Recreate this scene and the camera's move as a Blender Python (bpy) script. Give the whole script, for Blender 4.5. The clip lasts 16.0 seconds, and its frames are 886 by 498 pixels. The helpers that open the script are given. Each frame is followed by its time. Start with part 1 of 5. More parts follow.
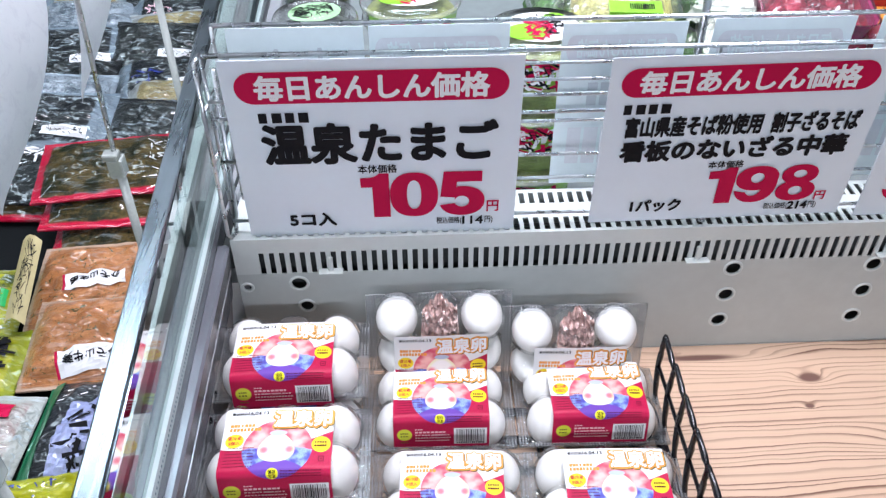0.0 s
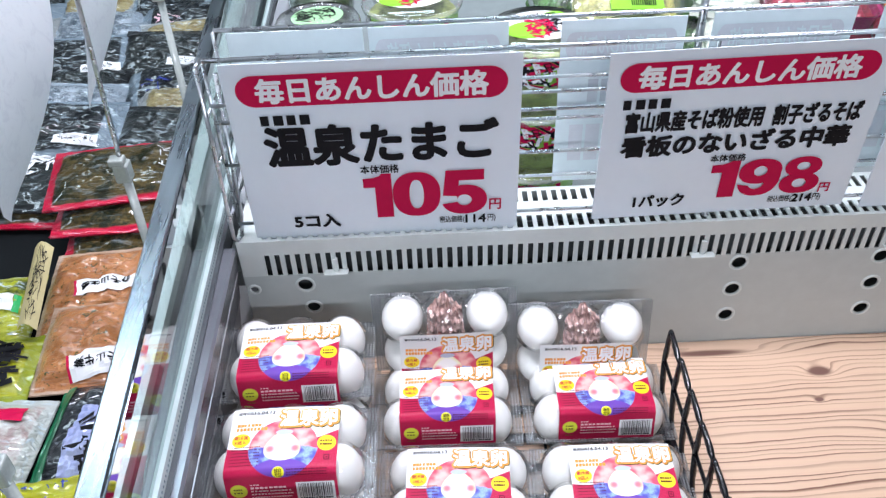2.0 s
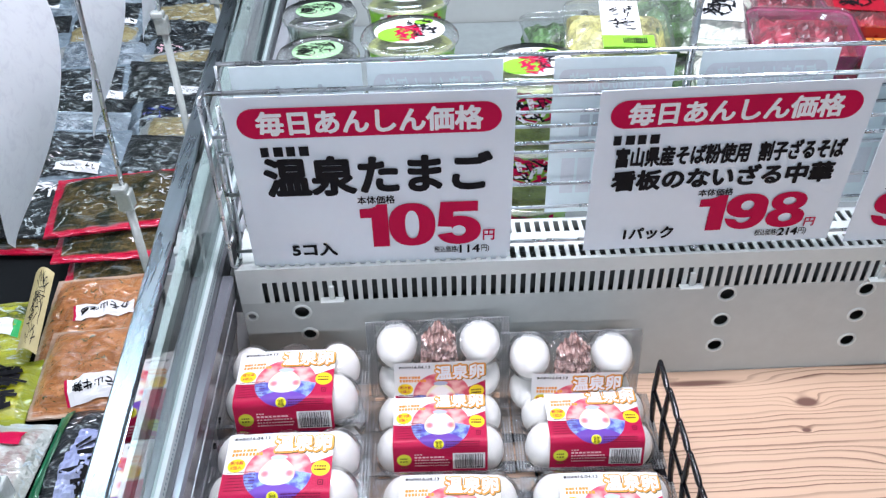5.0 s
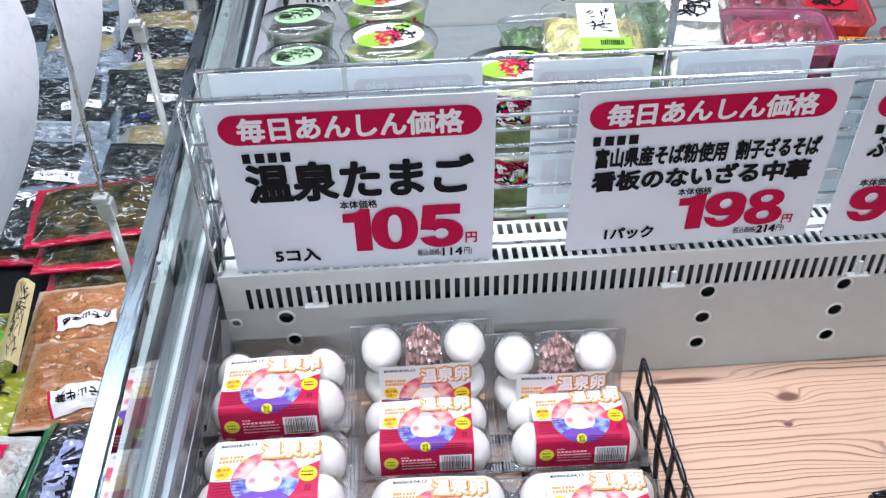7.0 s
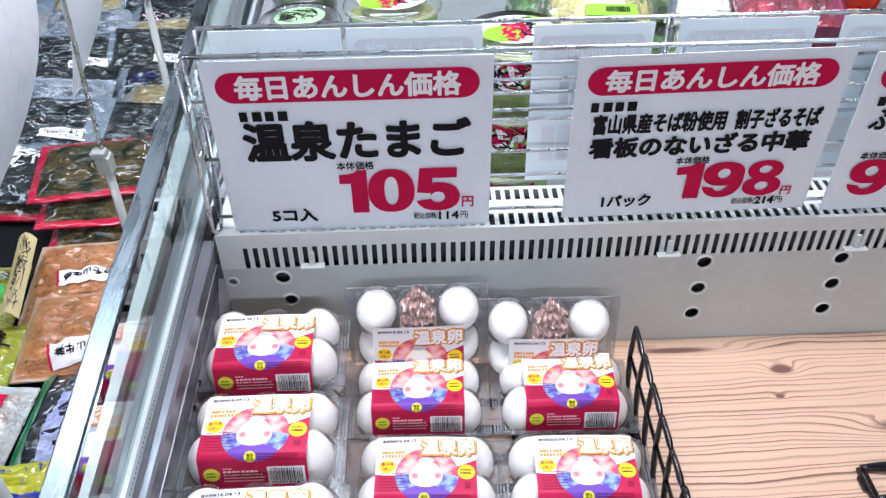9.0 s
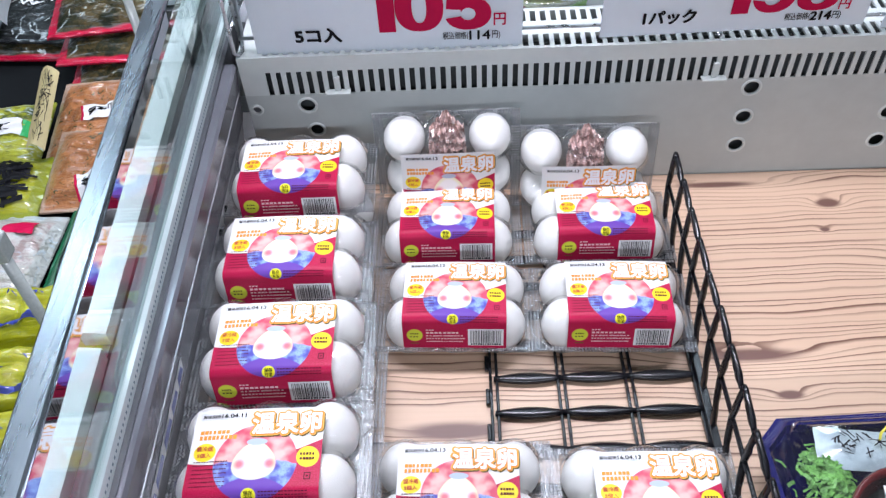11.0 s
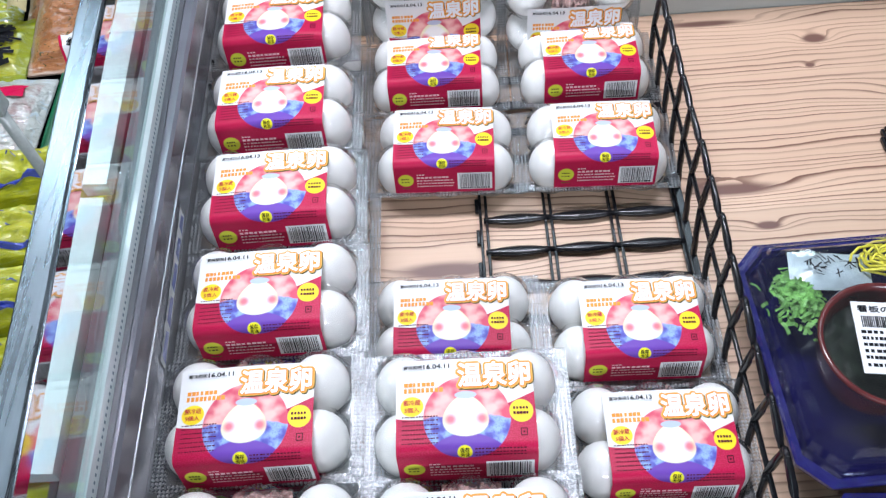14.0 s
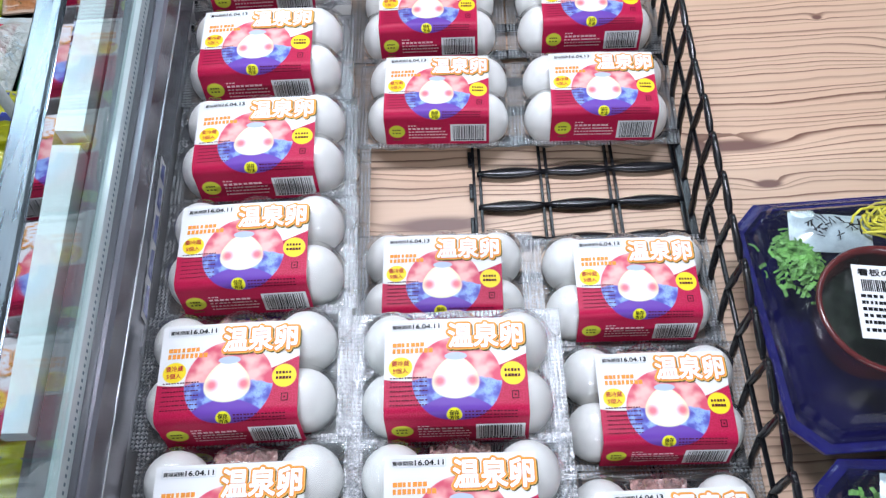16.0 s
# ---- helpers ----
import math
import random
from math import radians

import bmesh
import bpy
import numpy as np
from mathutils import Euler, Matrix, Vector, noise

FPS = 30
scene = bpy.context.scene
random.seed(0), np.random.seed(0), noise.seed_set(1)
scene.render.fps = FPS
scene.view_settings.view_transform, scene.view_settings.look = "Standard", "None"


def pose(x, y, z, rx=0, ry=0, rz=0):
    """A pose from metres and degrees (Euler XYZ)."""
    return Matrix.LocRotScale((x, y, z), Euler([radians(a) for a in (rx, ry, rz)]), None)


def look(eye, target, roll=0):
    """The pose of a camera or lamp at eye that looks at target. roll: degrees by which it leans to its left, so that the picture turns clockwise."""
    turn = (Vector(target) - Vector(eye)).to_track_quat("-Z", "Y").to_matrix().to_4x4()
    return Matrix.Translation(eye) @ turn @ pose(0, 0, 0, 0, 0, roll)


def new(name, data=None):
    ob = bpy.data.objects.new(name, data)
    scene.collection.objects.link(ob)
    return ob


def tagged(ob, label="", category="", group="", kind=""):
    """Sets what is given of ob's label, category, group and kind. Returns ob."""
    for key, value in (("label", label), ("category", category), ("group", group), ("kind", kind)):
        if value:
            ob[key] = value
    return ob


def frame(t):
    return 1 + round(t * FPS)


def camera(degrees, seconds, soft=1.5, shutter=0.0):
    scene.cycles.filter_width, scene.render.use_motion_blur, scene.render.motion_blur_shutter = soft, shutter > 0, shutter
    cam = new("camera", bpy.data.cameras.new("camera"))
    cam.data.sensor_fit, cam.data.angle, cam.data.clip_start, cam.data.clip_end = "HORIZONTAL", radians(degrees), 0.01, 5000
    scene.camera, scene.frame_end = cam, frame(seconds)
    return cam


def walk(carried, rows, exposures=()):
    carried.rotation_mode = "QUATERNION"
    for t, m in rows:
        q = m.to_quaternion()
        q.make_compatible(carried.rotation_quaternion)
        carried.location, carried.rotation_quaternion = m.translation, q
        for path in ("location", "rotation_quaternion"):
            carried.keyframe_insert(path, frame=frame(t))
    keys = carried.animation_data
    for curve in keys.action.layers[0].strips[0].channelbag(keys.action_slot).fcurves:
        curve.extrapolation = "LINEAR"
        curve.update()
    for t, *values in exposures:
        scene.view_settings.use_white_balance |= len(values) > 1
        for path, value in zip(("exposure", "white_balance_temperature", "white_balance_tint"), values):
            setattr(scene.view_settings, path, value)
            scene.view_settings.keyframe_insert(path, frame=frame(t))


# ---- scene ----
cam = camera(56.5, 16.0, 1.3)
PATH = [
    (0, (-0.043, 0.04, 1.377), (0.019, 1.573, 0.093), -0.2),
    (0.5, (-0.034, 0.038, 1.38), (0.033, 1.582, 0.109), -0.1),
    (1, (-0.028, 0.04, 1.385), (0.045, 1.588, 0.121), -0.4),
    (1.5, (-0.018, 0.037, 1.383), (0.035, 1.578, 0.108), -1.4),
    (2, (-0.028, 0.032, 1.375), (-0.008, 1.573, 0.1), -2.2),
    (2.5, (-0.027, 0.029, 1.381), (-0.011, 1.591, 0.132), -1.9),
    (3, (-0.025, 0.024, 1.39), (-0.014, 1.602, 0.162), -1.6),
    (5.3, (-0.026, 0.016, 1.388), (0.016, 1.599, 0.166), -1.3),
    (5.5, (-0.025, 0.015, 1.387), (0.03, 1.597, 0.165), -1.2),
    (6, (-0.025, 0.017, 1.388), (0.04, 1.59, 0.155), -1.4),
    (6.5, (-0.028, 0.013, 1.39), (0.035, 1.592, 0.164), -1.5),
    (7, (-0.027, 0.014, 1.391), (0.048, 1.6, 0.175), -1.5),
    (7.5, (-0.01, 0.017, 1.402), (0.113, 1.616, 0.207), -1.4),
    (8, (-0.01, 0.013, 1.401), (0.095, 1.614, 0.207), -1.3),
    (8.5, (-0.016, 0.013, 1.394), (0.039, 1.597, 0.174), -1.1),
    (9, (-0.009, 0.005, 1.385), (0.034, 1.55, 0.116), -0.8),
    (9.5, (-0.012, 0.0, 1.36), (0.006, 1.482, 0.018), -0.6),
    (10, (-0.013, -0.004, 1.323), (-0.045, 1.408, -0.093), -1.3),
    (10.2, (-0.011, -0.015, 1.312), (-0.066, 1.377, -0.123), -2.0),
    (12.3, (0.003, -0.016, 1.328), (-0.043, 1.241, -0.227), -6.0),
    (12.5, (0.003, -0.02, 1.321), (-0.053, 1.202, -0.261), -6.4),
    (13, (0.001, -0.033, 1.315), (-0.059, 1.123, -0.315), -6.0),
    (13.5, (0.004, -0.044, 1.315), (-0.058, 1.078, -0.339), -6.2),
    (14, (0.005, -0.049, 1.321), (-0.06, 1.052, -0.347), -6.3),
    (14.5, (0.0, -0.058, 1.321), (-0.071, 1.036, -0.351), -5.8),
    (15, (-0.002, -0.045, 1.313), (-0.069, 1.022, -0.378), -5.3),
    (15.5, (-0.003, -0.035, 1.311), (-0.065, 0.998, -0.401), -5.3),
    (16, (0.003, -0.031, 1.305), (-0.043, 0.962, -0.43), -4.8),
]
walk(cam, [(t, look(eye, target, roll)) for t, eye, target, roll in PATH], [(0.0, 0.0, 6480, 12.5), (3.0, -0.03, 6430, 10.5), (6.0, 0.0, 6510, 13), (9.0, 0.0, 6550, 15), (10.0, -0.08, 6500, 14.5), (12.3, -0.18, 6300, 11), (13.5, -0.13, 6350, 9.5), (15.0, -0.27, 6310, 9), (16.0, -0.27, 6310, 9)])

# ---- light: a closed shop hall with ceiling lamps ----
world = bpy.data.worlds.new("world")
scene.world = world
world.use_nodes = True
world.node_tree.nodes["Background"].inputs[0].default_value = (0.9, 0.95, 1.0, 1)
world.node_tree.nodes["Background"].inputs[1].default_value = 0.25
scene.view_settings.exposure = 0.0


def area_lamp(x, y, z, sx, sy, power, color, aim=None):
    data = bpy.data.lights.new("ceiling_lamp", "AREA")
    data.shape, data.size, data.size_y = "RECTANGLE", sx, sy
    data.energy, data.color = power, color
    ob = new("ceiling_lamp", data)
    ob.matrix_world = look((x, y, z), aim or (x, y + 0.0001, 0))
    return ob


COOL = (0.78, 0.98, 1.12)
area_lamp(-0.04, 0.78, 2.15, 0.9, 0.16, 34, (0.95, 0.96, 1.085))
area_lamp(0.1, -2.6, 2.65, 3.0, 0.2, 130, (0.90, 0.96, 1.09))
area_lamp(-0.1, 1.95, 2.75, 3.0, 0.22, 34, COOL)
area_lamp(-2.2, 0.6, 2.75, 0.2, 3.0, 30, COOL)


# ---- small node language for materials ----
class Nodes:
    def __init__(self, name):
        self.mat = bpy.data.materials.new(name)
        self.mat.use_nodes = True
        self.tree = self.mat.node_tree
        self.bsdf = self.tree.nodes["Principled BSDF"]
        self.out = self.tree.nodes["Material Output"]

    def add(self, kind, **props):
        n = self.tree.nodes.new(kind)
        for k, v in props.items():
            setattr(n, k, v)
        return n

    def put(self, socket, value):
        if isinstance(value, bpy.types.NodeSocket):
            self.tree.links.new(value, socket)
        elif isinstance(value, (tuple, list)) and len(value) == 3 and socket.type == "RGBA":
            socket.default_value = (*value, 1)
        else:
            socket.default_value = value

    def math(self, op, a, b=0.0, c=0.0):
        n = self.add("ShaderNodeMath", operation=op)
        for s, v in zip(n.inputs, (a, b, c)):
            self.put(s, v)
        return n.outputs[0]

    def step(self, a, lo, hi):
        """0 at lo, 1 at hi, smooth between."""
        n = self.add("ShaderNodeMapRange", interpolation_type="SMOOTHSTEP")
        for s, v in zip(n.inputs, (a, lo, hi, 0.0, 1.0)):
            self.put(s, v)
        return n.outputs[0]

    def mix(self, f, a, b):
        n = self.add("ShaderNodeMix", data_type="RGBA")
        self.put(n.inputs[0], f), self.put(n.inputs[6], a), self.put(n.inputs[7], b)
        return n.outputs[2]

    def coords(self, which="Object"):
        return self.add("ShaderNodeTexCoord").outputs[which]

    def split(self, v):
        n = self.add("ShaderNodeSeparateXYZ")
        self.tree.links.new(v, n.inputs[0])
        return n.outputs[0], n.outputs[1], n.outputs[2]

    def join(self, x, y, z=0.0):
        n = self.add("ShaderNodeCombineXYZ")
        for s, v in zip(n.inputs, (x, y, z)):
            self.put(s, v)
        return n.outputs[0]

    def noise(self, scale, detail=3.0, rough=0.55, vec=None, distortion=0.0):
        n = self.add("ShaderNodeTexNoise")
        self.tree.links.new(vec if vec else self.coords(), n.inputs["Vector"])
        n.inputs["Scale"].default_value, n.inputs["Detail"].default_value = scale, detail
        n.inputs["Roughness"].default_value, n.inputs["Distortion"].default_value = rough, distortion
        return n.outputs[0]

    def voronoi(self, scale, vec=None, out=0, feature="F1"):
        n = self.add("ShaderNodeTexVoronoi", feature=feature)
        self.tree.links.new(vec if vec else self.coords(), n.inputs["Vector"])
        n.inputs["Scale"].default_value = scale
        return n.outputs[out]

    def bump(self, height, strength=0.3, distance=0.002):
        n = self.add("ShaderNodeBump")
        n.inputs["Strength"].default_value, n.inputs["Distance"].default_value = strength, distance
        self.tree.links.new(height, n.inputs["Height"])
        self.tree.links.new(n.outputs[0], self.bsdf.inputs["Normal"])
        return n.outputs[0]

    def set(self, **kw):
        names = {"color": "Base Color", "rough": "Roughness", "metal": "Metallic", "coat": "Coat Weight", "coat_rough": "Coat Roughness",
                 "spec": "Specular IOR Level", "alpha": "Alpha", "sheen": "Sheen Weight", "transmission": "Transmission Weight", "subsurface": "Subsurface Weight"}
        for k, v in kw.items():
            self.put(self.bsdf.inputs[names[k]], v)
        return self


def plain(name, color, rough=0.5, metal=0.0, vary=0.12, scale=30.0, bump=0.0, coat=0.0, bscale=200.0, spec=0.5):
    """A surface with two scales of variation in colour and gloss."""
    n = Nodes(name)
    big, fine = n.noise(scale, 4), n.noise(scale * 9, 3)
    f = n.math("ADD", n.math("MULTIPLY", big, 0.65), n.math("MULTIPLY", fine, 0.35))
    dark = tuple(c * (1 - vary) for c in color)
    light = tuple(min(1, c * (1 + vary)) for c in color)
    n.set(color=n.mix(n.step(f, 0.3, 0.7), dark, light), metal=metal, coat=coat, coat_rough=0.08, spec=spec)
    n.set(rough=n.math("ADD", n.math("MULTIPLY", big, 0.2), rough - 0.1))
    if bump:
        n.bump(n.noise(bscale, 4), bump, 0.001)
    return n.mat


def film(name, tint=(1, 1, 1), gloss=0.25, rough=0.06, bump=0.0, scale=60.0, veil=0.04, dots=0.0, axes=(0, 1)):
    """Thin clear plastic: lets light through, shines by its angle, with creases."""
    n = Nodes(name)
    tree = n.tree
    tree.nodes.remove(n.bsdf)
    clear, shine, haze = n.add("ShaderNodeBsdfTransparent"), n.add("ShaderNodeBsdfGlossy"), n.add("ShaderNodeBsdfDiffuse")
    clear.inputs[0].default_value = (*tint, 1)
    haze.inputs[0].default_value = (0.85, 0.88, 0.9, 1)
    shine.inputs["Roughness"].default_value = rough
    fres = n.add("ShaderNodeLayerWeight")
    fres.inputs[0].default_value = 0.5
    if bump:
        b = n.add("ShaderNodeBump")
        b.inputs["Strength"].default_value, b.inputs["Distance"].default_value = bump, 0.002
        h = n.noise(scale, 3, 0.6, distortion=0.6)
        tree.links.new(h, b.inputs["Height"])
        for s in (shine, fres, haze):
            tree.links.new(b.outputs[0], s.inputs["Normal"])
    m1, m2 = n.add("ShaderNodeMixShader"), n.add("ShaderNodeMixShader")
    m1.inputs[0].default_value = veil
    if dots:
        c = n.split(n.coords())
        pa, pb = (n.math("SUBTRACT", n.math("FRACT", n.math("MULTIPLY", c[k], scale)), 0.5) for k in axes)
        spot = n.step(n.math("ADD", n.math("MULTIPLY", pa, pa), n.math("MULTIPLY", pb, pb)), 0.12, 0.05)
        knurl = n.add("ShaderNodeBump")
        knurl.inputs["Strength"].default_value, knurl.inputs["Distance"].default_value = 1.0, 0.0016
        tree.links.new(n.math("ADD", spot, n.math("MULTIPLY", n.noise(140, 3), 0.7)), knurl.inputs["Height"])
        for s in (shine, fres, haze):
            tree.links.new(knurl.outputs[0], s.inputs["Normal"])
        # White spots put the glints caught by the knurls into the colour.
        tree.links.new(n.math("ADD", n.math("MULTIPLY", spot, n.math("MULTIPLY", n.step(n.noise(60, 2), 0.35, 0.6), dots)), veil), m1.inputs[0])
    tree.links.new(clear.outputs[0], m1.inputs[1]), tree.links.new(haze.outputs[0], m1.inputs[2])
    tree.links.new(n.math("MINIMUM", n.math("ADD", n.math("MULTIPLY", n.math("ADD", n.math("MULTIPLY", n.math("POWER", fres.outputs[1], 5.0), 0.96), 0.04), 1.0 + gloss), gloss * 0.15), 1.0), m2.inputs[0])
    tree.links.new(m1.outputs[0], m2.inputs[1]), tree.links.new(shine.outputs[0], m2.inputs[2])
    tree.links.new(m2.outputs[0], n.out.inputs[0])
    return n.mat


def brushed(name, color, rough=0.28, scale=(4, 400, 400), vary=0.15):
    n = Nodes(name)
    m = n.add("ShaderNodeMapping")
    m.inputs["Scale"].default_value = scale
    n.tree.links.new(n.coords(), m.inputs[0])
    streak, smear = n.noise(1.0, 4, vec=m.outputs[0]), n.noise(14, 4)
    f = n.math("ADD", n.math("MULTIPLY", streak, 0.5), n.math("MULTIPLY", smear, 0.5))
    n.set(color=n.mix(f, tuple(c * (1 - vary) for c in color), color), metal=1.0, rough=n.math("ADD", n.math("MULTIPLY", f, 0.3), rough - 0.15))
    n.bump(streak, 0.08, 0.0005)
    return n.mat


def wood_print():
    """Pale softwood board: dark growth lines along x that bend round knots."""
    n = Nodes("softwood_board")
    x, y, z = n.split(n.coords())
    warp = n.noise(2.2, 2, 0.5)
    drift = n.noise(1.0, 2, 0.5, vec=n.join(n.math("MULTIPLY", x, 4.5), n.math("MULTIPLY", y, 17.0)))
    f = n.math("ADD", y, n.math("MULTIPLY", n.math("SUBTRACT", warp, 0.5), 0.045))
    f = n.math("ADD", f, n.math("MULTIPLY", n.math("SUBTRACT", drift, 0.5), 0.020))
    knots = ((0.437, 0.700, 0.026, 0.013, 0.018), (0.420, 0.656, 0.010, 0.006, 0.006), (0.316, 0.432, 0.024, 0.009, 0.010),
             (0.560, 0.606, 0.085, 0.020, 0.026), (0.290, 0.481, 0.095, 0.016, 0.024), (0.31, 0.738, 0.095, 0.010, 0.014),
             (-0.02, 0.40, 0.10, 0.02, 0.02), (0.82, 0.40, 0.12, 0.03, 0.05), (0.62, 0.25, 0.10, 0.02, 0.03), (0.9, 0.68, 0.03, 0.015, 0.02))
    core = 0.0
    for kx, ky, sx, sy, a in knots:
        dx = n.math("DIVIDE", n.math("SUBTRACT", x, kx), sx)
        dy = n.math("DIVIDE", n.math("SUBTRACT", y, ky), sy)
        r2 = n.math("ADD", n.math("MULTIPLY", dx, dx), n.math("MULTIPLY", dy, dy))
        g = n.math("POWER", 2.718, n.math("MULTIPLY", r2, -1.0))
        f = n.math("ADD", f, n.math("MULTIPLY", g, a))
        core = n.math("MAXIMUM", core, n.math("MULTIPLY", n.math("POWER", g, 3.0), 1.0 if sx < 0.03 else 0.8))
    f = n.math("ADD", f, n.math("MULTIPLY", n.noise(26, 3), 0.0030))
    wide = n.noise(7, 2, vec=n.join(n.math("MULTIPLY", f, 3.0), 0.0, 0.0))
    close = n.noise(1.0, 1, vec=n.join(n.math("MULTIPLY", f, 42.0), 3.0, 0.0))
    count = n.math("ADD", n.math("MULTIPLY", f, 128.0), n.math("ADD", n.math("MULTIPLY", wide, 3.0), n.math("MULTIPLY", close, 2.2)))
    ring = n.math("FRACT", count)
    weight = n.noise(1.0, 0, vec=n.join(n.math("MULTIPLY", n.math("FLOOR", count), 7.31), n.math("MULTIPLY", x, 2.0), 0.0))
    line = n.math("MULTIPLY", n.step(ring, 0.52, 0.93), n.math("SUBTRACT", 1.0, n.step(ring, 0.95, 1.0)))
    line = n.math("MULTIPLY", n.math("POWER", line, 1.2), n.step(n.noise(5, 2), 0.15, 0.5))
    line = n.math("MULTIPLY", line, n.math("ADD", 0.42, n.math("MULTIPLY", n.step(weight, 0.30, 0.66), 0.58)))
    fib = n.add("ShaderNodeMapping")
    fib.inputs["Scale"].default_value = (8, 420, 1)
    n.tree.links.new(n.coords(), fib.inputs[0])
    fibre = n.noise(1.0, 3, vec=fib.outputs[0])
    pale = n.mix(n.noise(4.0, 2), (0.66, 0.44, 0.30), (0.73, 0.535, 0.39))
    pale = n.mix(n.math("MULTIPLY", fibre, 0.35), pale, (0.46, 0.30, 0.20))
    col = n.mix(n.math("MULTIPLY", line, 0.95), pale, (0.13, 0.048, 0.028))
    col = n.mix(n.step(core, 0.15, 0.65), col, (0.17, 0.085, 0.065))
    n.set(color=col, rough=n.math("ADD", n.math("MULTIPLY", fibre, 0.2), 0.32))
    n.bump(n.math("SUBTRACT", fibre, line), 0.12, 0.0006)
    return n.mat


def label_print():
    """Egg-pack label: white above, crimson below, a pink and blue roundel with a plain white egg shape, yellow discs."""
    n = Nodes("label_print")
    u, v, _ = n.split(n.coords("UV"))
    weave = n.noise(900, 2, vec=n.coords("UV"))

    def disc(cu, cv, ru, rv=None, soft=0.0006):
        du = n.math("DIVIDE", n.math("SUBTRACT", u, cu), ru)
        dv = n.math("DIVIDE", n.math("SUBTRACT", v, cv), rv or ru)
        d = n.math("SQRT", n.math("ADD", n.math("MULTIPLY", du, du), n.math("MULTIPLY", dv, dv)))
        return n.step(d, 1.0 + soft / ru, 1.0 - soft / ru)

    crimson = n.mix(n.step(weave, 0.4, 0.62), (0.40, 0.006, 0.045), (0.50, 0.012, 0.075))
    edge = n.math("ADD", 0.0465, n.math("ADD", n.math("MULTIPLY", u, -0.17), n.math("MULTIPLY", n.math("MULTIPLY", u, u), -3.4)))
    edge = n.math("ADD", edge, n.math("MULTIPLY", n.math("SUBTRACT", n.noise(25, 1, vec=n.join(u, 0.0)), 0.5), 0.004))
    col = n.mix(n.step(n.math("SUBTRACT", v, edge), -0.0005, 0.0005), (0.74, 0.74, 0.735), crimson)
    mott = n.noise(75, 1.5, 0.5, vec=n.coords("UV"))
    pink = n.mix(n.step(mott, 0.34, 0.66), (0.62, 0.075, 0.13), (0.82, 0.46, 0.42))
    fine = n.noise(420, 2, vec=n.coords("UV"))
    blue = n.mix(n.step(n.noise(95, 1.5, vec=n.coords("UV")), 0.38, 0.62), (0.09, 0.085, 0.40), (0.27, 0.40, 0.76))
    blue = n.mix(n.math("MULTIPLY", n.step(fine, 0.50, 0.62), 0.35), blue, (0.05, 0.06, 0.30))
    half = n.step(n.math("ADD", v, n.math("MULTIPLY", n.math("SUBTRACT", mott, 0.5), 0.010)), 0.0465, 0.0485)
    ring = n.mix(half, pink, blue)
    wave = n.math("ADD", v, n.math("MULTIPLY", n.math("MULTIPLY", u, u), -14.0))
    ring = n.mix(n.step(wave, 0.0590, 0.0605), ring, (0.14, 0.055, 0.36))
    col = n.mix(disc(0.001, 0.0475, 0.0325, 0.0325), col, ring)
    dv = n.math("SUBTRACT", v, 0.0462)
    wide = n.math("ADD", 0.0164, n.math("MULTIPLY", dv, 0.26))
    eu, ev = n.math("DIVIDE", u, wide), n.math("DIVIDE", dv, 0.0160)
    away = n.math("SQRT", n.math("ADD", n.math("MULTIPLY", eu, eu), n.math("MULTIPLY", ev, ev)))
    col = n.mix(n.step(away, 1.05, 0.96), col, n.mix(n.step(away, 0.62, 1.0), (0.86, 0.84, 0.82), (0.84, 0.80, 0.52)))
    col = n.mix(disc(0.0005, 0.0300, 0.0082, 0.0030), col, (0.42, 0.48, 0.60))
    for cu in (-0.0112, 0.0122):
        col = n.mix(n.math("MULTIPLY", disc(cu, 0.0490, 0.0042, 0.0042, 0.003), 0.85), col, (0.78, 0.07, 0.13))
    yellow = (0.86, 0.66, 0.02)
    col = n.mix(disc(0.0415, 0.0440, 0.0088), col, yellow)
    col = n.mix(disc(-0.0400, 0.0375, 0.0088, 0.0080), col, yellow)
    col = n.mix(disc(-0.0015, 0.0745, 0.0055), col, (0.80, 0.74, 0.02))
    col = n.mix(disc(-0.0400, 0.0950, 0.0080), col, (0.62, 0.66, 0.05))
    n.set(color=col, rough=0.45, spec=0.2)
    return n.mat


def grip_strip():
    n = Nodes("dotted_grip_strip")
    _, y, z = n.split(n.coords())
    dash = n.step(n.math("ABSOLUTE", n.math("SUBTRACT", n.math("FRACT", n.math("MULTIPLY", y, 190)), 0.5)), 0.26, 0.20)
    line = n.step(n.math("ABSOLUTE", n.math("SUBTRACT", z, 0.7975)), 0.0016, 0.0010)
    col = n.mix(n.noise(25, 3), (0.46, 0.56, 0.56), (0.60, 0.68, 0.68))
    n.set(color=n.mix(n.math("MULTIPLY", dash, line), col, (0.16, 0.22, 0.25)), rough=0.2, coat=0.5)
    return n.mat


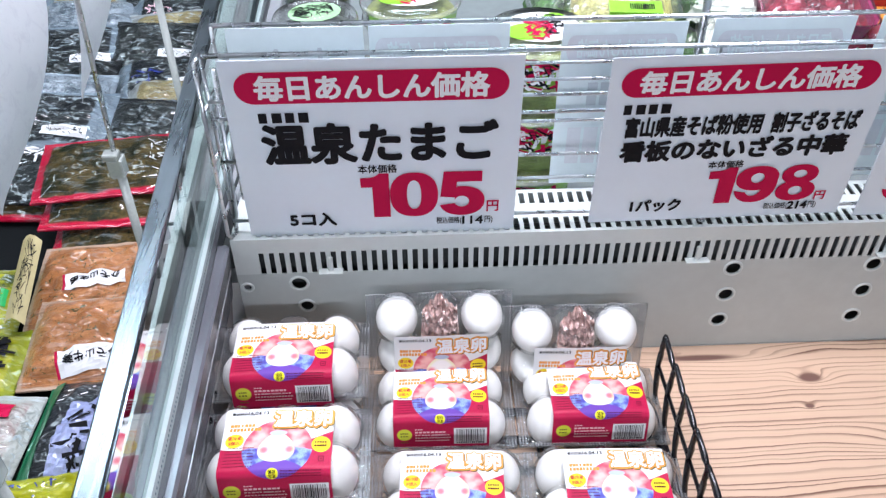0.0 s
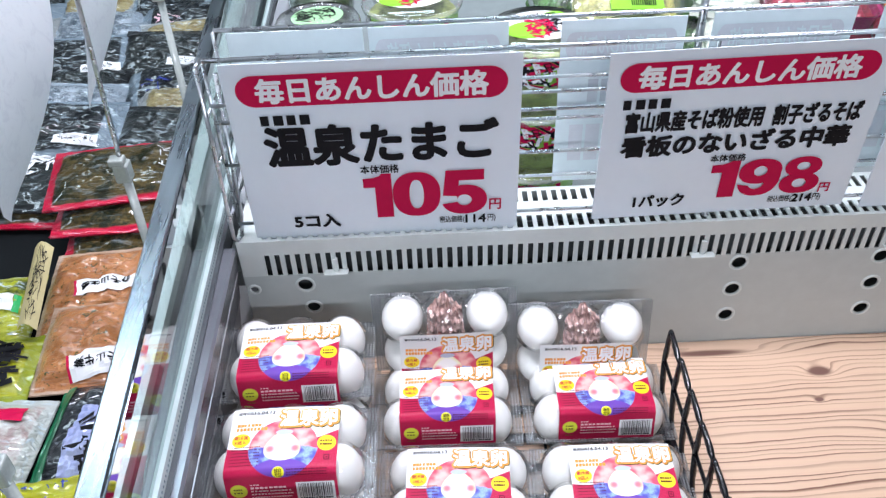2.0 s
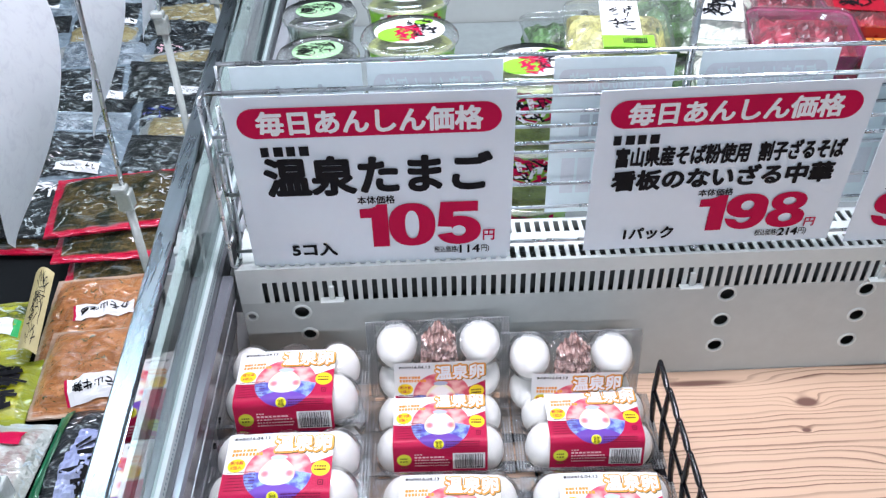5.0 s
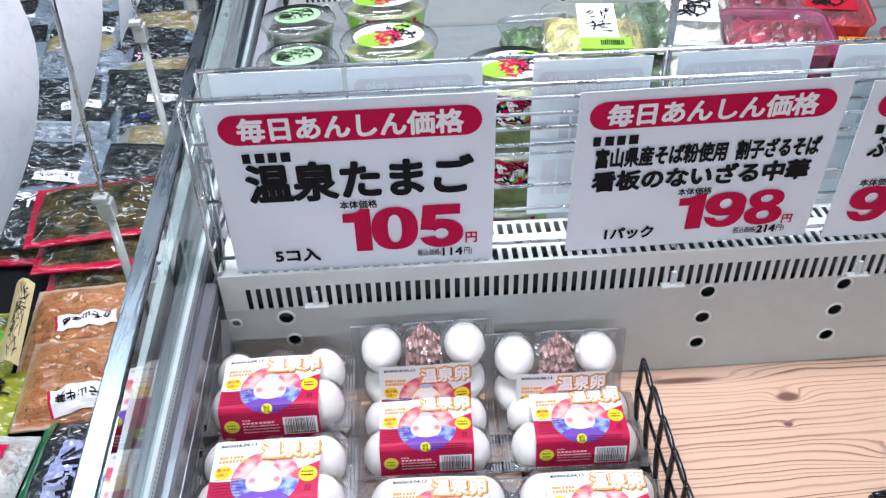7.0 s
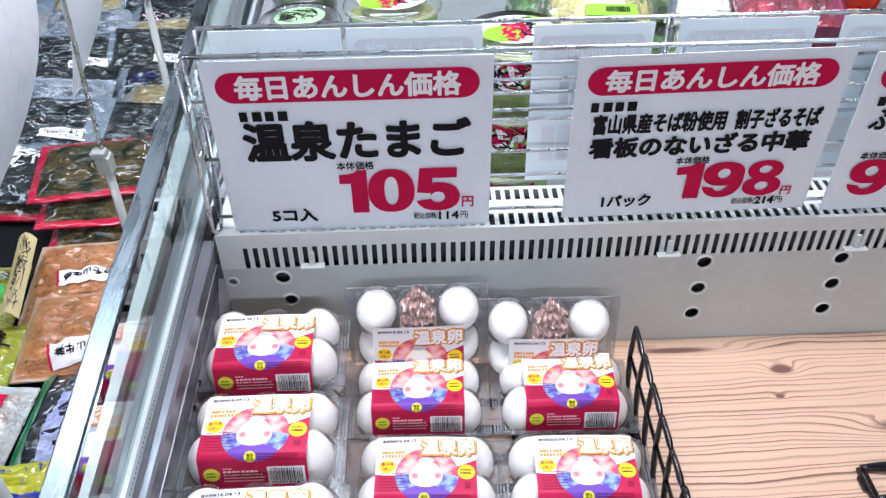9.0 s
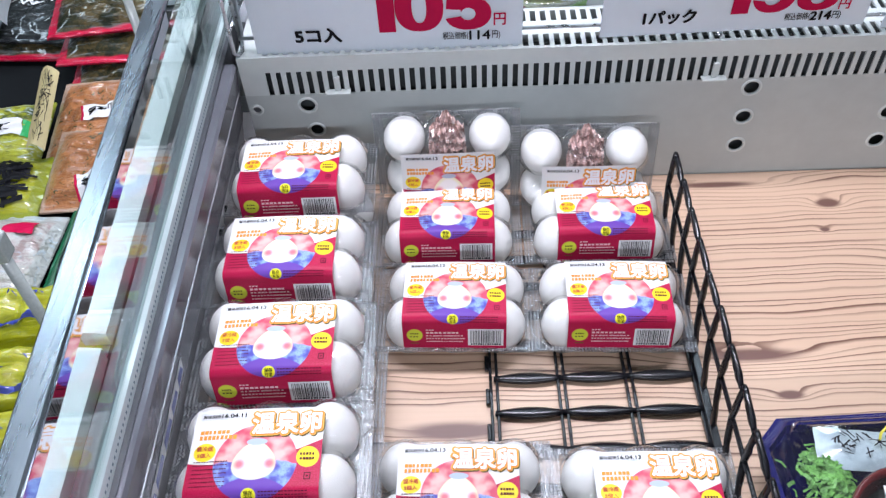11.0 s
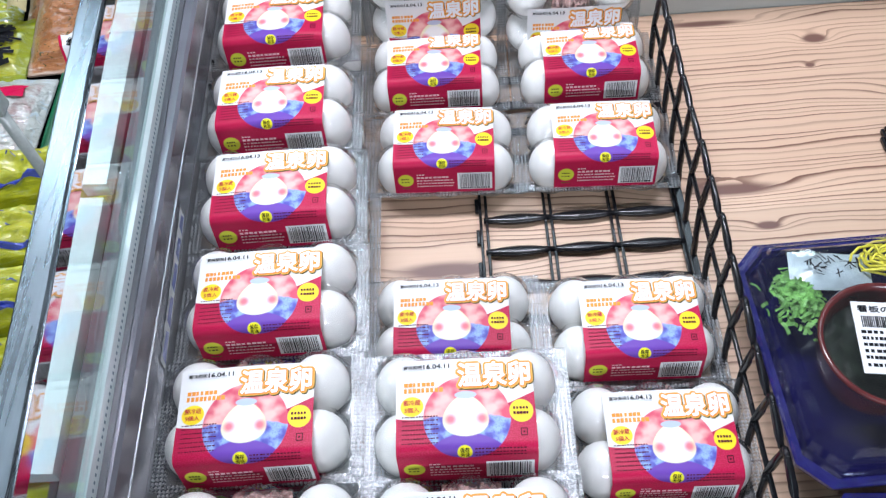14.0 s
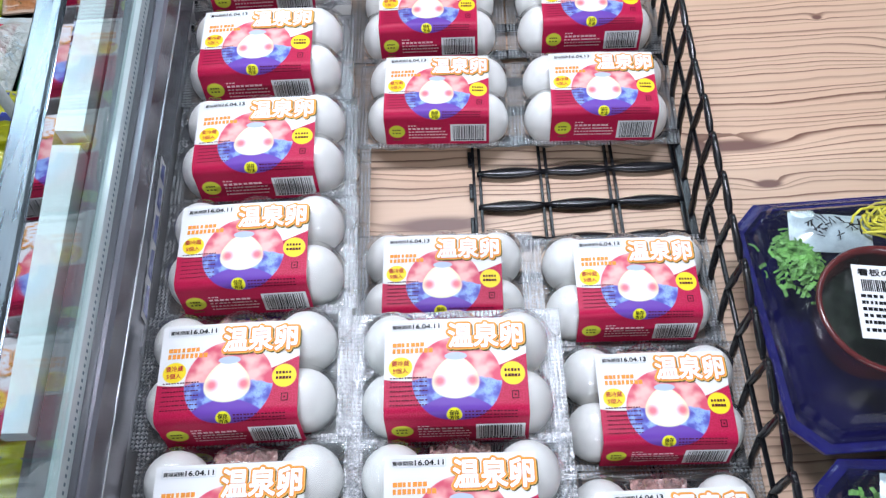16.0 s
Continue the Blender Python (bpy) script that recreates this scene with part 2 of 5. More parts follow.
M = {
    "grip": grip_strip(),
    "mirror_steel": plain("polished_steel", (0.52, 0.54, 0.56), 0.05, metal=1.0, vary=0.03, scale=20),
    "crease_bright": plain("crease_highlight_bright", (0.78, 0.80, 0.82), 0.2, metal=0.6, vary=0.05, scale=20),
    "wood": wood_print(),
    "label": label_print(),
    "egg": plain("eggshell", (0.80, 0.795, 0.765), 0.38, vary=0.035, scale=40, bump=0.05, bscale=900),
    "lid": film("clear_lid", gloss=0.25, rough=0.06, bump=0.40, scale=110, veil=0.02),
    "tray": film("clear_tray", tint=(0.86, 0.88, 0.89), gloss=0.05, rough=0.30, bump=0.5, scale=160, veil=0.02),
    "flange": film("knurled_flange", tint=(0.80, 0.82, 0.84), gloss=0.20, rough=0.28, dots=0.34, scale=300, veil=0.0),
    "sachet": plain("sauce_sachet", (0.46, 0.30, 0.27), 0.14, vary=0.6, scale=90, bump=0.7, bscale=150, coat=1.0),
    "deck": plain("grey_deck", (0.27, 0.30, 0.30), 0.35, vary=0.12, scale=5, bump=0.03, bscale=300),
    "panel": plain("enamelled_panel", (0.47, 0.505, 0.49), 0.38, vary=0.06, scale=6, bump=0.03, bscale=300),
    "void": plain("hollow_shade_grey", (0.10, 0.11, 0.11), 0.7, spec=0.1),
    "white_panel": plain("white_panel", (0.60, 0.64, 0.62), 0.34, vary=0.05, scale=9, bump=0.03, bscale=300),
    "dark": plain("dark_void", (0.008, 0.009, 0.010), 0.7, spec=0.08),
    "steel": brushed("brushed_steel", (0.52, 0.60, 0.66), 0.28, scale=(260, 9, 260), vary=0.45),
    "wall_steel": plain("grey_side_wall", (0.35, 0.36, 0.38), 0.25, metal=0.0, vary=0.08, scale=8, bump=0.03),
    # pale colour of the strips drawn for a lamp's reflection
    "reflection_pale": plain("lamp_reflection_pale", (0.70, 0.78, 0.78), 0.25, vary=0.04, scale=20, coat=0.5),
    "dark_steel": plain("dark_grey_steel", (0.10, 0.105, 0.115), 0.35, metal=0.3, vary=0.1, scale=10),
    "ledge_steel": plain("grey_ledge", (0.235, 0.24, 0.27), 0.22, metal=0.45, vary=0.08, scale=8, bump=0.03),
    "wire": plain("zinc_wire", (0.60, 0.62, 0.64), 0.28, metal=1.0, vary=0.15, scale=60),
    "glass": film("clear_glass", tint=(0.90, 0.96, 0.945), gloss=0.05, rough=0.0, veil=0.012),
    "paper": plain("white_card", (0.725, 0.79, 0.845), 0.45, vary=0.015, scale=12, spec=0.25),
    "back_paper": plain("card_back", (0.77, 0.865, 0.885), 0.35, vary=0.03, scale=12, coat=0.3),
    "ghost_pink": plain("faded_pink_print", (0.71, 0.73, 0.77), 0.4, vary=0.04),
    "ghost_grey": plain("faded_grey_print", (0.55, 0.60, 0.64), 0.4, vary=0.04),
    "red": plain("crimson_print", (0.50, 0.006, 0.058), 0.5, vary=0.05, spec=0.10),
    "black": plain("black_print", (0.010, 0.010, 0.012), 0.5, vary=0.2, spec=0.10),
    "white": plain("white_print", (0.80, 0.80, 0.81), 0.5, vary=0.02, spec=0.15),
    "orange": plain("orange_print", (0.80, 0.30, 0.05), 0.5, vary=0.06, spec=0.1),
    "yellow": plain("yellow_print", (0.86, 0.66, 0.03), 0.35, vary=0.06),
    "pale_orange": plain("pale_orange_print", (0.82, 0.42, 0.10), 0.5, vary=0.06, spec=0.1),
    "olive": plain("olive_print", (0.10, 0.09, 0.03), 0.5, vary=0.1, spec=0.1),
    "maroon": plain("dark_maroon_print", (0.085, 0.008, 0.022), 0.5, vary=0.2, spec=0.1),
    "pinkish": plain("pale_pink_print", (0.78, 0.50, 0.55), 0.4, vary=0.06),
    "rubber": plain("black_plastic", (0.007, 0.007, 0.009), 0.24, vary=0.3, scale=50, bump=0.12, bscale=400, spec=0.45),
    "floor": plain("vinyl_floor", (0.50, 0.49, 0.46), 0.35, vary=0.06, scale=3),
    "plaster": plain("painted_wall", (0.30, 0.31, 0.32), 0.6, vary=0.05, scale=3),
    "housing": plain("white_housing", (0.75, 0.76, 0.76), 0.4, vary=0.04, scale=5),
}


# ---- mesh helpers ----
def link_mesh(name, bm, material, smooth=False):
    me = bpy.data.meshes.new(name)
    bm.to_mesh(me)
    bm.free()
    if smooth:
        me.shade_smooth()
    if material:
        me.materials.append(material)
    return me


def part(name, bm, material, parent, label="", smooth=False):
    ob = new(name, link_mesh(name, bm, material, smooth))
    ob.parent = parent
    if label:
        ob["label"] = label
    return ob


def thing(name, label, category, group="", kind="", m=None):
    ob = new(name)
    ob.empty_display_size = 0.02
    if m is not None:
        ob.matrix_basis = m
    return tagged(ob, label, category, group, kind)


def solid(name, bm, material, label, category, group="", kind="", smooth=False):
    return tagged(new(name, link_mesh(name, bm, material, smooth)), label, category, group, kind)


def box(bm, x0, x1, y0, y1, z0, z1, bevel=0.0):
    made = bmesh.ops.create_cube(bm, size=1.0, matrix=Matrix.LocRotScale(((x0 + x1) / 2, (y0 + y1) / 2, (z0 + z1) / 2), None, (x1 - x0, y1 - y0, z1 - z0)))
    if bevel:
        edges = list({e for v in made["verts"] for e in v.link_edges})
        bmesh.ops.bevel(bm, geom=edges, offset=bevel, segments=2, affect="EDGES", profile=0.5)
    return bm


def boxes(*args, bevel=0.0):
    bm = bmesh.new()
    for a in args:
        box(bm, *a, bevel=bevel)
    return bm


def tube(bm, points, r, n=8, radii=None):
    """A round rod along points."""
    points = [Vector(p) for p in points]
    rings = []
    for i, p in enumerate(points):
        d = (points[min(i + 1, len(points) - 1)] - points[max(i - 1, 0)]).normalized()
        a = d.cross(Vector((0, 0, 1)) if abs(d.z) < 0.9 else Vector((1, 0, 0))).normalized()
        b = d.cross(a)
        k = radii[i] if radii else r
        rings.append([bm.verts.new(p + a * (k * math.cos(2 * math.pi * j / n)) + b * (k * math.sin(2 * math.pi * j / n))) for j in range(n)])
    for q, w in zip(rings, rings[1:]):
        for j in range(n):
            bm.faces.new((q[j], q[(j + 1) % n], w[(j + 1) % n], w[j]))
    bm.faces.new(rings[0][::-1]), bm.faces.new(rings[-1])
    return bm


def lathe(bm, profile, n=32, cx=0.0, cy=0.0, closed=False):
    """Turns (radius, height) pairs about a vertical axis."""
    rings = [[bm.verts.new((cx + r * math.cos(2 * math.pi * j / n), cy + r * math.sin(2 * math.pi * j / n), z)) for j in range(n)] for r, z in profile]
    pairs = list(zip(rings, rings[1:])) + ([(rings[-1], rings[0])] if closed else [])
    for q, w in pairs:
        for j in range(n):
            bm.faces.new((q[j], q[(j + 1) % n], w[(j + 1) % n], w[j]))
    return bm


def disc(bm, cx, cy, r, z=0.0, n=28, ry=None):
    vs = [bm.verts.new((cx + r * math.cos(2 * math.pi * j / n), cy + (ry or r) * math.sin(2 * math.pi * j / n), z)) for j in range(n)]
    bm.faces.new(vs)
    return bm


def grid(bm, xs, ys, height, uv=None):
    """A height field over xs and ys; height returns z or a whole point."""
    rows = []
    for y in ys:
        row = []
        for x in xs:
            h = height(x, y)
            row.append(bm.verts.new(h if isinstance(h, (tuple, Vector)) else (x, y, h)))
        rows.append(row)
    layer = bm.loops.layers.uv.new("UVMap") if uv else None
    for j in range(len(ys) - 1):
        for i in range(len(xs) - 1):
            f = bm.faces.new((rows[j][i], rows[j][i + 1], rows[j + 1][i + 1], rows[j + 1][i]))
            if uv:
                for loop, (a, b) in zip(f.loops, ((i, j), (i + 1, j), (i + 1, j + 1), (i, j + 1))):
                    loop[layer].uv = uv(xs[a], ys[b])
    return bm


def span(a, b, n):
    return [a + (b - a) * i / (n - 1) for i in range(n)]


GLYPHS = {}


def writing(body, x0, x1, y0, y1, bold=0.012, mirror=False):
    """The words as a flat bmesh that fills the box x0..x1, y0..y1; bold strokes are laid over one another."""
    if body not in GLYPHS:
        cu = bpy.data.curves.new("text", "FONT")
        cu.body, cu.resolution_u = body, 3
        ob = bpy.data.objects.new("text", cu)
        scene.collection.objects.link(ob)
        bpy.context.view_layer.update()
        GLYPHS[body] = bpy.data.meshes.new_from_object(ob.evaluated_get(bpy.context.evaluated_depsgraph_get()))
        bpy.data.objects.remove(ob)
        bpy.data.curves.remove(cu)
    me = GLYPHS[body]
    pts = [tuple(v.co) for v in me.vertices]
    faces = [tuple(p.vertices) for p in me.polygons]
    shifts = [(0.0, 0.0)] + [(bold * 0.5 * math.cos(math.pi * k / 4), bold * 0.5 * math.sin(math.pi * k / 4)) for k in range(8 if bold > 0.07 else 0)] + [(bold * math.cos(math.pi * k / 6), bold * math.sin(math.pi * k / 6)) for k in range(12 if bold > 0.004 else 0)]
    lo = [min(p[i] for p in pts) - bold for i in (0, 1)]
    hi = [max(p[i] for p in pts) + bold for i in (0, 1)]
    bm = bmesh.new()
    for k, (dx, dy) in enumerate(shifts):
        vs = []
        for p in pts:
            fx, fy = (p[0] + dx - lo[0]) / (hi[0] - lo[0]), (p[1] + dy - lo[1]) / (hi[1] - lo[1])
            fx = 1 - fx if mirror else fx
            vs.append(bm.verts.new((x0 + (x1 - x0) * fx, y0 + (y1 - y0) * fy, 0.000012 * k)))
        for f in faces:
            bm.faces.new([vs[i] for i in f])
    return bm


def scribble(x0, x1, y0, y1, n, seed, thin=0.045):
    """Brush writing that cannot be read: short strokes laid crosswise."""
    r = random.Random(seed)
    bm = bmesh.new()
    size = min(x1 - x0, y1 - y0)
    for i in range(int(n * 1.5)):
        cx, cy = r.uniform(x0, x1), r.uniform(y0, y1)
        a = r.choice((0.0, 1.57, 0.5, 2.4)) + r.uniform(-0.3, 0.3)
        h, w = size * r.uniform(0.08, 0.24), size * thin * r.uniform(0.5, 1.2)
        d, e = Vector((math.cos(a), math.sin(a), 0)) * h, Vector((-math.sin(a), math.cos(a), 0)) * w
        c = Vector((cx, cy, 0.00002 * i))
        bm.faces.new([bm.verts.new(p) for p in (c - d - e * 0.6, c + d - e, c + d * 1.05 + e, c - d + e * 0.8)])
    return bm


def bars(rows, seed=1):
    """Small writing that cannot be read: rows of short bars (x0, x1, y0, y1, pieces)."""
    rnd = random.Random(seed)
    bm = bmesh.new()
    for x0, x1, y0, y1, k in rows:
        w = (x1 - x0) / k
        for i in range(k):
            a = x0 + i * w
            b = a + w * rnd.uniform(0.55, 0.9)
            f = bm.faces.new([bm.verts.new(p) for p in ((a, y0, 0), (b, y0, 0), (b, y1, 0), (a, y1, 0))])
    return bm


def patch_of(x0, x1, y0, y1):
    bm = bmesh.new()
    bm.faces.new([bm.verts.new((x, y, 0)) for x, y in ((x0, y0), (x1, y0), (x1, y1), (x0, y1))])
    bmesh.ops.subdivide_edges(bm, edges=bm.edges[:], cuts=5, use_grid_fill=True)
    return bm


def ring_of(cx, cy, rx, ry, w):
    """A thin square mark with an open middle."""
    bm = bmesh.new()
    for x0, x1, y0, y1 in ((cx - rx, cx + rx, cy + ry - w, cy + ry), (cx - rx, cx + rx, cy - ry, cy - ry + w), (cx - rx, cx - rx + w, cy - ry, cy + ry), (cx + rx - w, cx + rx, cy - ry, cy + ry), (cx - w, cx + w, cy - w, cy + w)):
        bm.faces.new([bm.verts.new((x, y, 0)) for x, y in ((x0, y0), (x1, y0), (x1, y1), (x0, y1))])
    return bm


def lay(bm, fn):
    for v in bm.verts:
        v.co = fn(v.co)
    return bm


def plate(outline, holes, thick, n=20):
    """A flat plate in x and y with round holes right through it."""
    bm = bmesh.new()
    edges = []

    def loop(points):
        vs = [bm.verts.new((*p, 0)) for p in points]
        for a, b in zip(vs, vs[1:] + vs[:1]):
            edges.append(bm.edges.new((a, b)))
    loop(outline)
    for cx, cy, r in holes:
        loop([(cx + r * math.cos(2 * math.pi * i / n), cy + r * math.sin(2 * math.pi * i / n)) for i in range(n)])
    bmesh.ops.triangle_fill(bm, edges=edges, use_beauty=True, normal=(0, 0, 1))
    out = bmesh.ops.extrude_face_region(bm, geom=bm.faces[:])
    for v in out["geom"]:
        if isinstance(v, bmesh.types.BMVert):
            v.co.z -= thick
    bmesh.ops.recalc_face_normals(bm, faces=bm.faces[:])
    return bm


def upright(bm, y):
    """Stands a plate drawn in x, y up at depth y, its face to the front."""
    return lay(bm, lambda c: Vector((c.x, y - c.z, c.y)))


# ---- the shop hall ----
solid("floor", boxes((-6, 6, -5, 7, -0.1, 0)), M["floor"], "pale vinyl shop floor", "floor", kind="structure")
solid("ceiling", boxes((-6, 6, -5, 7, 3.0, 3.1)), plain("dark_ceiling_paint", (0.10, 0.11, 0.12), 0.7, vary=0.08, scale=3), "dark painted shop ceiling", "ceiling", kind="structure")
solid("wall_north", boxes((-6, 6, 7, 7.2, 0, 3)), M["plaster"], "grey painted shop wall", "wall", kind="structure")
solid("wall_south", boxes((-6, 6, -5.2, -5, 0, 3)), M["plaster"], "grey painted shop wall", "wall", kind="structure")
solid("wall_east", boxes((6, 6.2, -5.2, 7.2, 0, 3)), M["plaster"], "grey painted shop wall", "wall", kind="structure")
solid("wall_west", boxes((-6.2, -6, -5.2, 7.2, 0, 3)), M["plaster"], "grey painted shop wall", "wall", kind="structure")

# ---- the chilled island cabinet ----
SHELF, PANEL, TOP = 0.600, 0.760, 0.795
X0, X1 = -0.252, 1.30
solid("shelf_board", boxes((-0.275, X1, -0.16, PANEL - 0.001, 0.575, SHELF)), M["wood"], "pale softwood display board with dark growth lines and knots", "shelf", kind="structure")
solid("far_shelf_board", boxes((-0.30, X1, 0.846, 1.74, 0.655, 0.68)), M["deck"], "grey display deck of the next chilled bay", "shelf", kind="structure")
solid("cabinet_base", boxes((-1.30, X1, -0.20, 3.2, 0.05, 0.57), (-0.30, X1, -0.19, -0.165, 0.57, 0.74)), M["housing"], "white sheet-metal base of the chilled island cabinet", "cabinet", kind="structure")

HOLE_COLS = (0.3305, 0.5000, 0.670, 0.84, 1.01)
HOLE_ROWS = (0.731, 0.689, 0.646)
SLOT0, PITCH = -0.2235, 0.01165
CLIPS = (-0.143, 0.283, 0.51, 0.90)


def vent_panel(y_front, y_back, name, label):
    """The hollow divider: a holed plate, a row of upright slats above it, and a slatted top."""
    root = thing(name, label, "divider", kind="structure")
    holes = [(x, z, 0.0085) for x in HOLE_COLS for z in HOLE_ROWS] + [(-0.182, 0.728, 0.0085), (-0.1765, 0.692, 0.0075), (-0.2425, 0.724, 0.0045)]
    part("plate", upright(plate([(X0, SHELF), (X1, SHELF), (X1, 0.744), (X0, 0.744)], holes, 0.0015), y_front), M["panel"], root)
    part("back_plate", boxes((X0, X1, y_back - 0.002, y_back, SHELF, 0.744)), M["panel"], root)
    # Added dark sheet gives the shade seen through the slots and holes.
    part("inner_shade", boxes((X0 + 0.004, X1, y_front + 0.03, y_front + 0.035, SHELF, 0.78)), M["void"], root, "dark sheet standing in for the shade inside")
    part("front_lip", boxes((X0, X1, y_front, y_front + 0.002, 0.775, TOP - 0.002), (X0, SLOT0, y_front, y_front + 0.002, 0.744, 0.775)), M["white_panel"], root)
    part("back_lip", boxes((X0, X1, y_back - 0.002, y_back, 0.744, TOP - 0.002)), M["white_panel"], root)
    part("top_strip", boxes((X0, X1, y_front, y_front + 0.005, TOP - 0.002, TOP), (X0, X1, y_front + 0.027, y_front + 0.054, TOP - 0.002, TOP),
                            (X0, X1, y_back - 0.007, y_back, TOP - 0.002, TOP), (X0, SLOT0, y_front + 0.005, y_front + 0.027, TOP - 0.002, TOP),
                            (X0, SLOT0, y_front + 0.054, y_back - 0.007, TOP - 0.002, TOP)), M["white_panel"], root)
    for x, z, r in holes:
        bm = lathe(bmesh.new(), [(r + 0.0035, 0.0), (r + 0.0025, 0.0012), (r + 0.0003, 0.0012), (r, 0.0)], 24)
        part("hole_rim", lay(bm, lambda c, x=x, z=z: Vector((x + c.x, y_front - c.z, z + c.y))), M["white_panel"], root, smooth=True)
    count = int((X1 - SLOT0) / PITCH)
    front = link_mesh("slat", boxes((0, 0.0056, 0, 0.002, 0.744, 0.775)), M["white_panel"])
    top = link_mesh("top_slat", boxes((0, 0.0052, 0.005, 0.027, TOP - 0.002, TOP)), M["white_panel"])
    rear = link_mesh("rear_slat", boxes((0, 0.0052, 0.054, y_back - y_front - 0.007, TOP - 0.002, TOP)), M["white_panel"])
    for i in range(count):
        for me in (front, top, rear):
            ob = new(me.name.split(".")[0], me)
            ob.parent, ob.location = root, (SLOT0 + 0.006 + i * PITCH, y_front, 0)
    for x in CLIPS:
        part("clip_tab", boxes((x - 0.014, x + 0.014, y_front - 0.009, y_front + 0.001, 0.7475, 0.7495), (x - 0.003, x + 0.003, y_front - 0.004, y_front, 0.7495, 0.768), bevel=0.0006), M["white_panel"], root)
        bm = lathe(bmesh.new(), [(0.0, TOP + 0.004), (0.003, TOP + 0.0035), (0.0042, TOP + 0.001), (0.0042, TOP)], 14, x, y_front + 0.013)
        part("screw", bm, M["wire"], root, "bright metal screw", smooth=True)
    return root


vent_panel(PANEL, 0.842, "vent_divider", "white enamelled cabinet divider with air slots and round holes")
vent_panel(1.745, 1.83, "vent_divider", "white enamelled divider at the back of the next bay")


# side wall, glass guard and handrail on the bag side
def strip(bm, y0, y1, profile, k, n=2):
    """Sweeps a closed x, z outline along y, drifting sideways by k per metre."""
    rings = [[bm.verts.new((x + k * y, y, z)) for x, z in profile] for y in span(y0, y1, n)]
    m = len(profile)
    for q, w in zip(rings, rings[1:]):
        for j in range(m):
            bm.faces.new((q[j], q[(j + 1) % m], w[(j + 1) % m], w[j]))
    bm.faces.new(rings[0][::-1]), bm.faces.new(rings[-1])
    bmesh.ops.recalc_face_normals(bm, faces=bm.faces[:])
    return bm


side = thing("side_guard", "stainless side wall with a glass guard under a brushed steel rail", "guard rail", kind="structure")
part("inner_wall", strip(bmesh.new(), -0.18, PANEL - 0.002, [(-0.2663, 0.58), (-0.2490, 0.712), (-0.2620, 0.712), (-0.2790, 0.58)], -0.018), M["wall_steel"], side)
part("ledge", strip(bmesh.new(), -0.18, PANEL - 0.001, [(-0.2480, 0.7125), (-0.2395, 0.786), (-0.2420, 0.789), (-0.2600, 0.789), (-0.2600, 0.7125)], -0.018), M["ledge_steel"], side)
part("far_wall", strip(bmesh.new(), 0.845, 1.743, [(-0.2395, 0.58), (-0.2395, 0.786), (-0.2420, 0.789), (-0.2600, 0.789), (-0.2600, 0.58)], -0.018), M["wall_steel"], side)
part("sill", strip(bmesh.new(), -0.18, 1.743, [(-0.2425, 0.772), (-0.2425, 0.7915), (-0.2740, 0.7915), (-0.2740, 0.772)], -0.031), M["dark_steel"], side)
part("track", strip(bmesh.new(), -0.18, 1.74, [(-0.247, 0.770), (-0.247, 0.806), (-0.2505, 0.808), (-0.254, 0.806), (-0.254, 0.770)], -0.031), M["grip"], side, "pale plastic grip strip with a dotted line")
part("pane", strip(bmesh.new(), -0.18, 1.74, [(-0.2470, 0.790), (-0.2435, 0.9262), (-0.2475, 0.9262), (-0.2510, 0.790)], -0.040), M["glass"], side, "clear glass pane")
# Two added pale strips stand in for a ceiling lamp's reflection behind the glass.
part("reflection_strip", strip(bmesh.new(), 0.136, 0.366, [(-0.2740, 0.784), (-0.2740, 0.799), (-0.2960, 0.801), (-0.2960, 0.784)], -0.046), M["reflection_pale"], side, "pale strip standing in for a lamp reflection behind the glass")
part("reflection_strip", strip(bmesh.new(), 0.380, 1.70, [(-0.2740, 0.784), (-0.2740, 0.799), (-0.2960, 0.801), (-0.2960, 0.784)], -0.046), M["reflection_pale"], side, "pale strip standing in for a lamp reflection behind the glass")
bm = strip(bmesh.new(), -0.18, 2.6, [(-0.2170, 0.9270), (-0.2170, 0.9385), (-0.2185, 0.9400), (-0.2340, 0.9400), (-0.2355, 0.9385), (-0.2355, 0.9150), (-0.2310, 0.9150), (-0.2310, 0.9270)], -0.068)
part("rail", bm, M["steel"], side, "brushed stainless top rail")
part("rail_lip", strip(bmesh.new(), -0.18, 2.6, [(-0.2164, 0.9250), (-0.2160, 0.9375), (-0.2168, 0.9375), (-0.2168, 0.9250)], -0.068), M["mirror_steel"], side, "polished steel lip")
bm = strip(bmesh.new(), -0.18, 2.6, [(-0.3, 0.58), (-0.3, 0.70), (-0.296, 0.76), (-0.290, 0.76), (-0.290, 0.58)], -0.04)
part("outer_wall", bm, M["dark_steel"], side)
# Thin bright strip added for the highlight along the wall's crease.
part("bead", strip(bmesh.new(), -0.18, PANEL - 0.003, [(-0.2430, 0.7515), (-0.2427, 0.7535), (-0.2460, 0.7535), (-0.2460, 0.7515)], -0.018), M["crease_bright"], side, "thin bright strip for the highlight along the wall crease")
for y in (0.62, 0.585, 0.10):
    bm = lathe(bmesh.new(), [(0.0, 0.003), (0.003, 0.0025), (0.0042, 0.0)], 12)
    part("screw", lay(bm, lambda c, y=y: Vector((-0.2500 - 0.018 * y + c.z, y + c.x, 0.700 + c.y))), M["dark"], side, smooth=True)


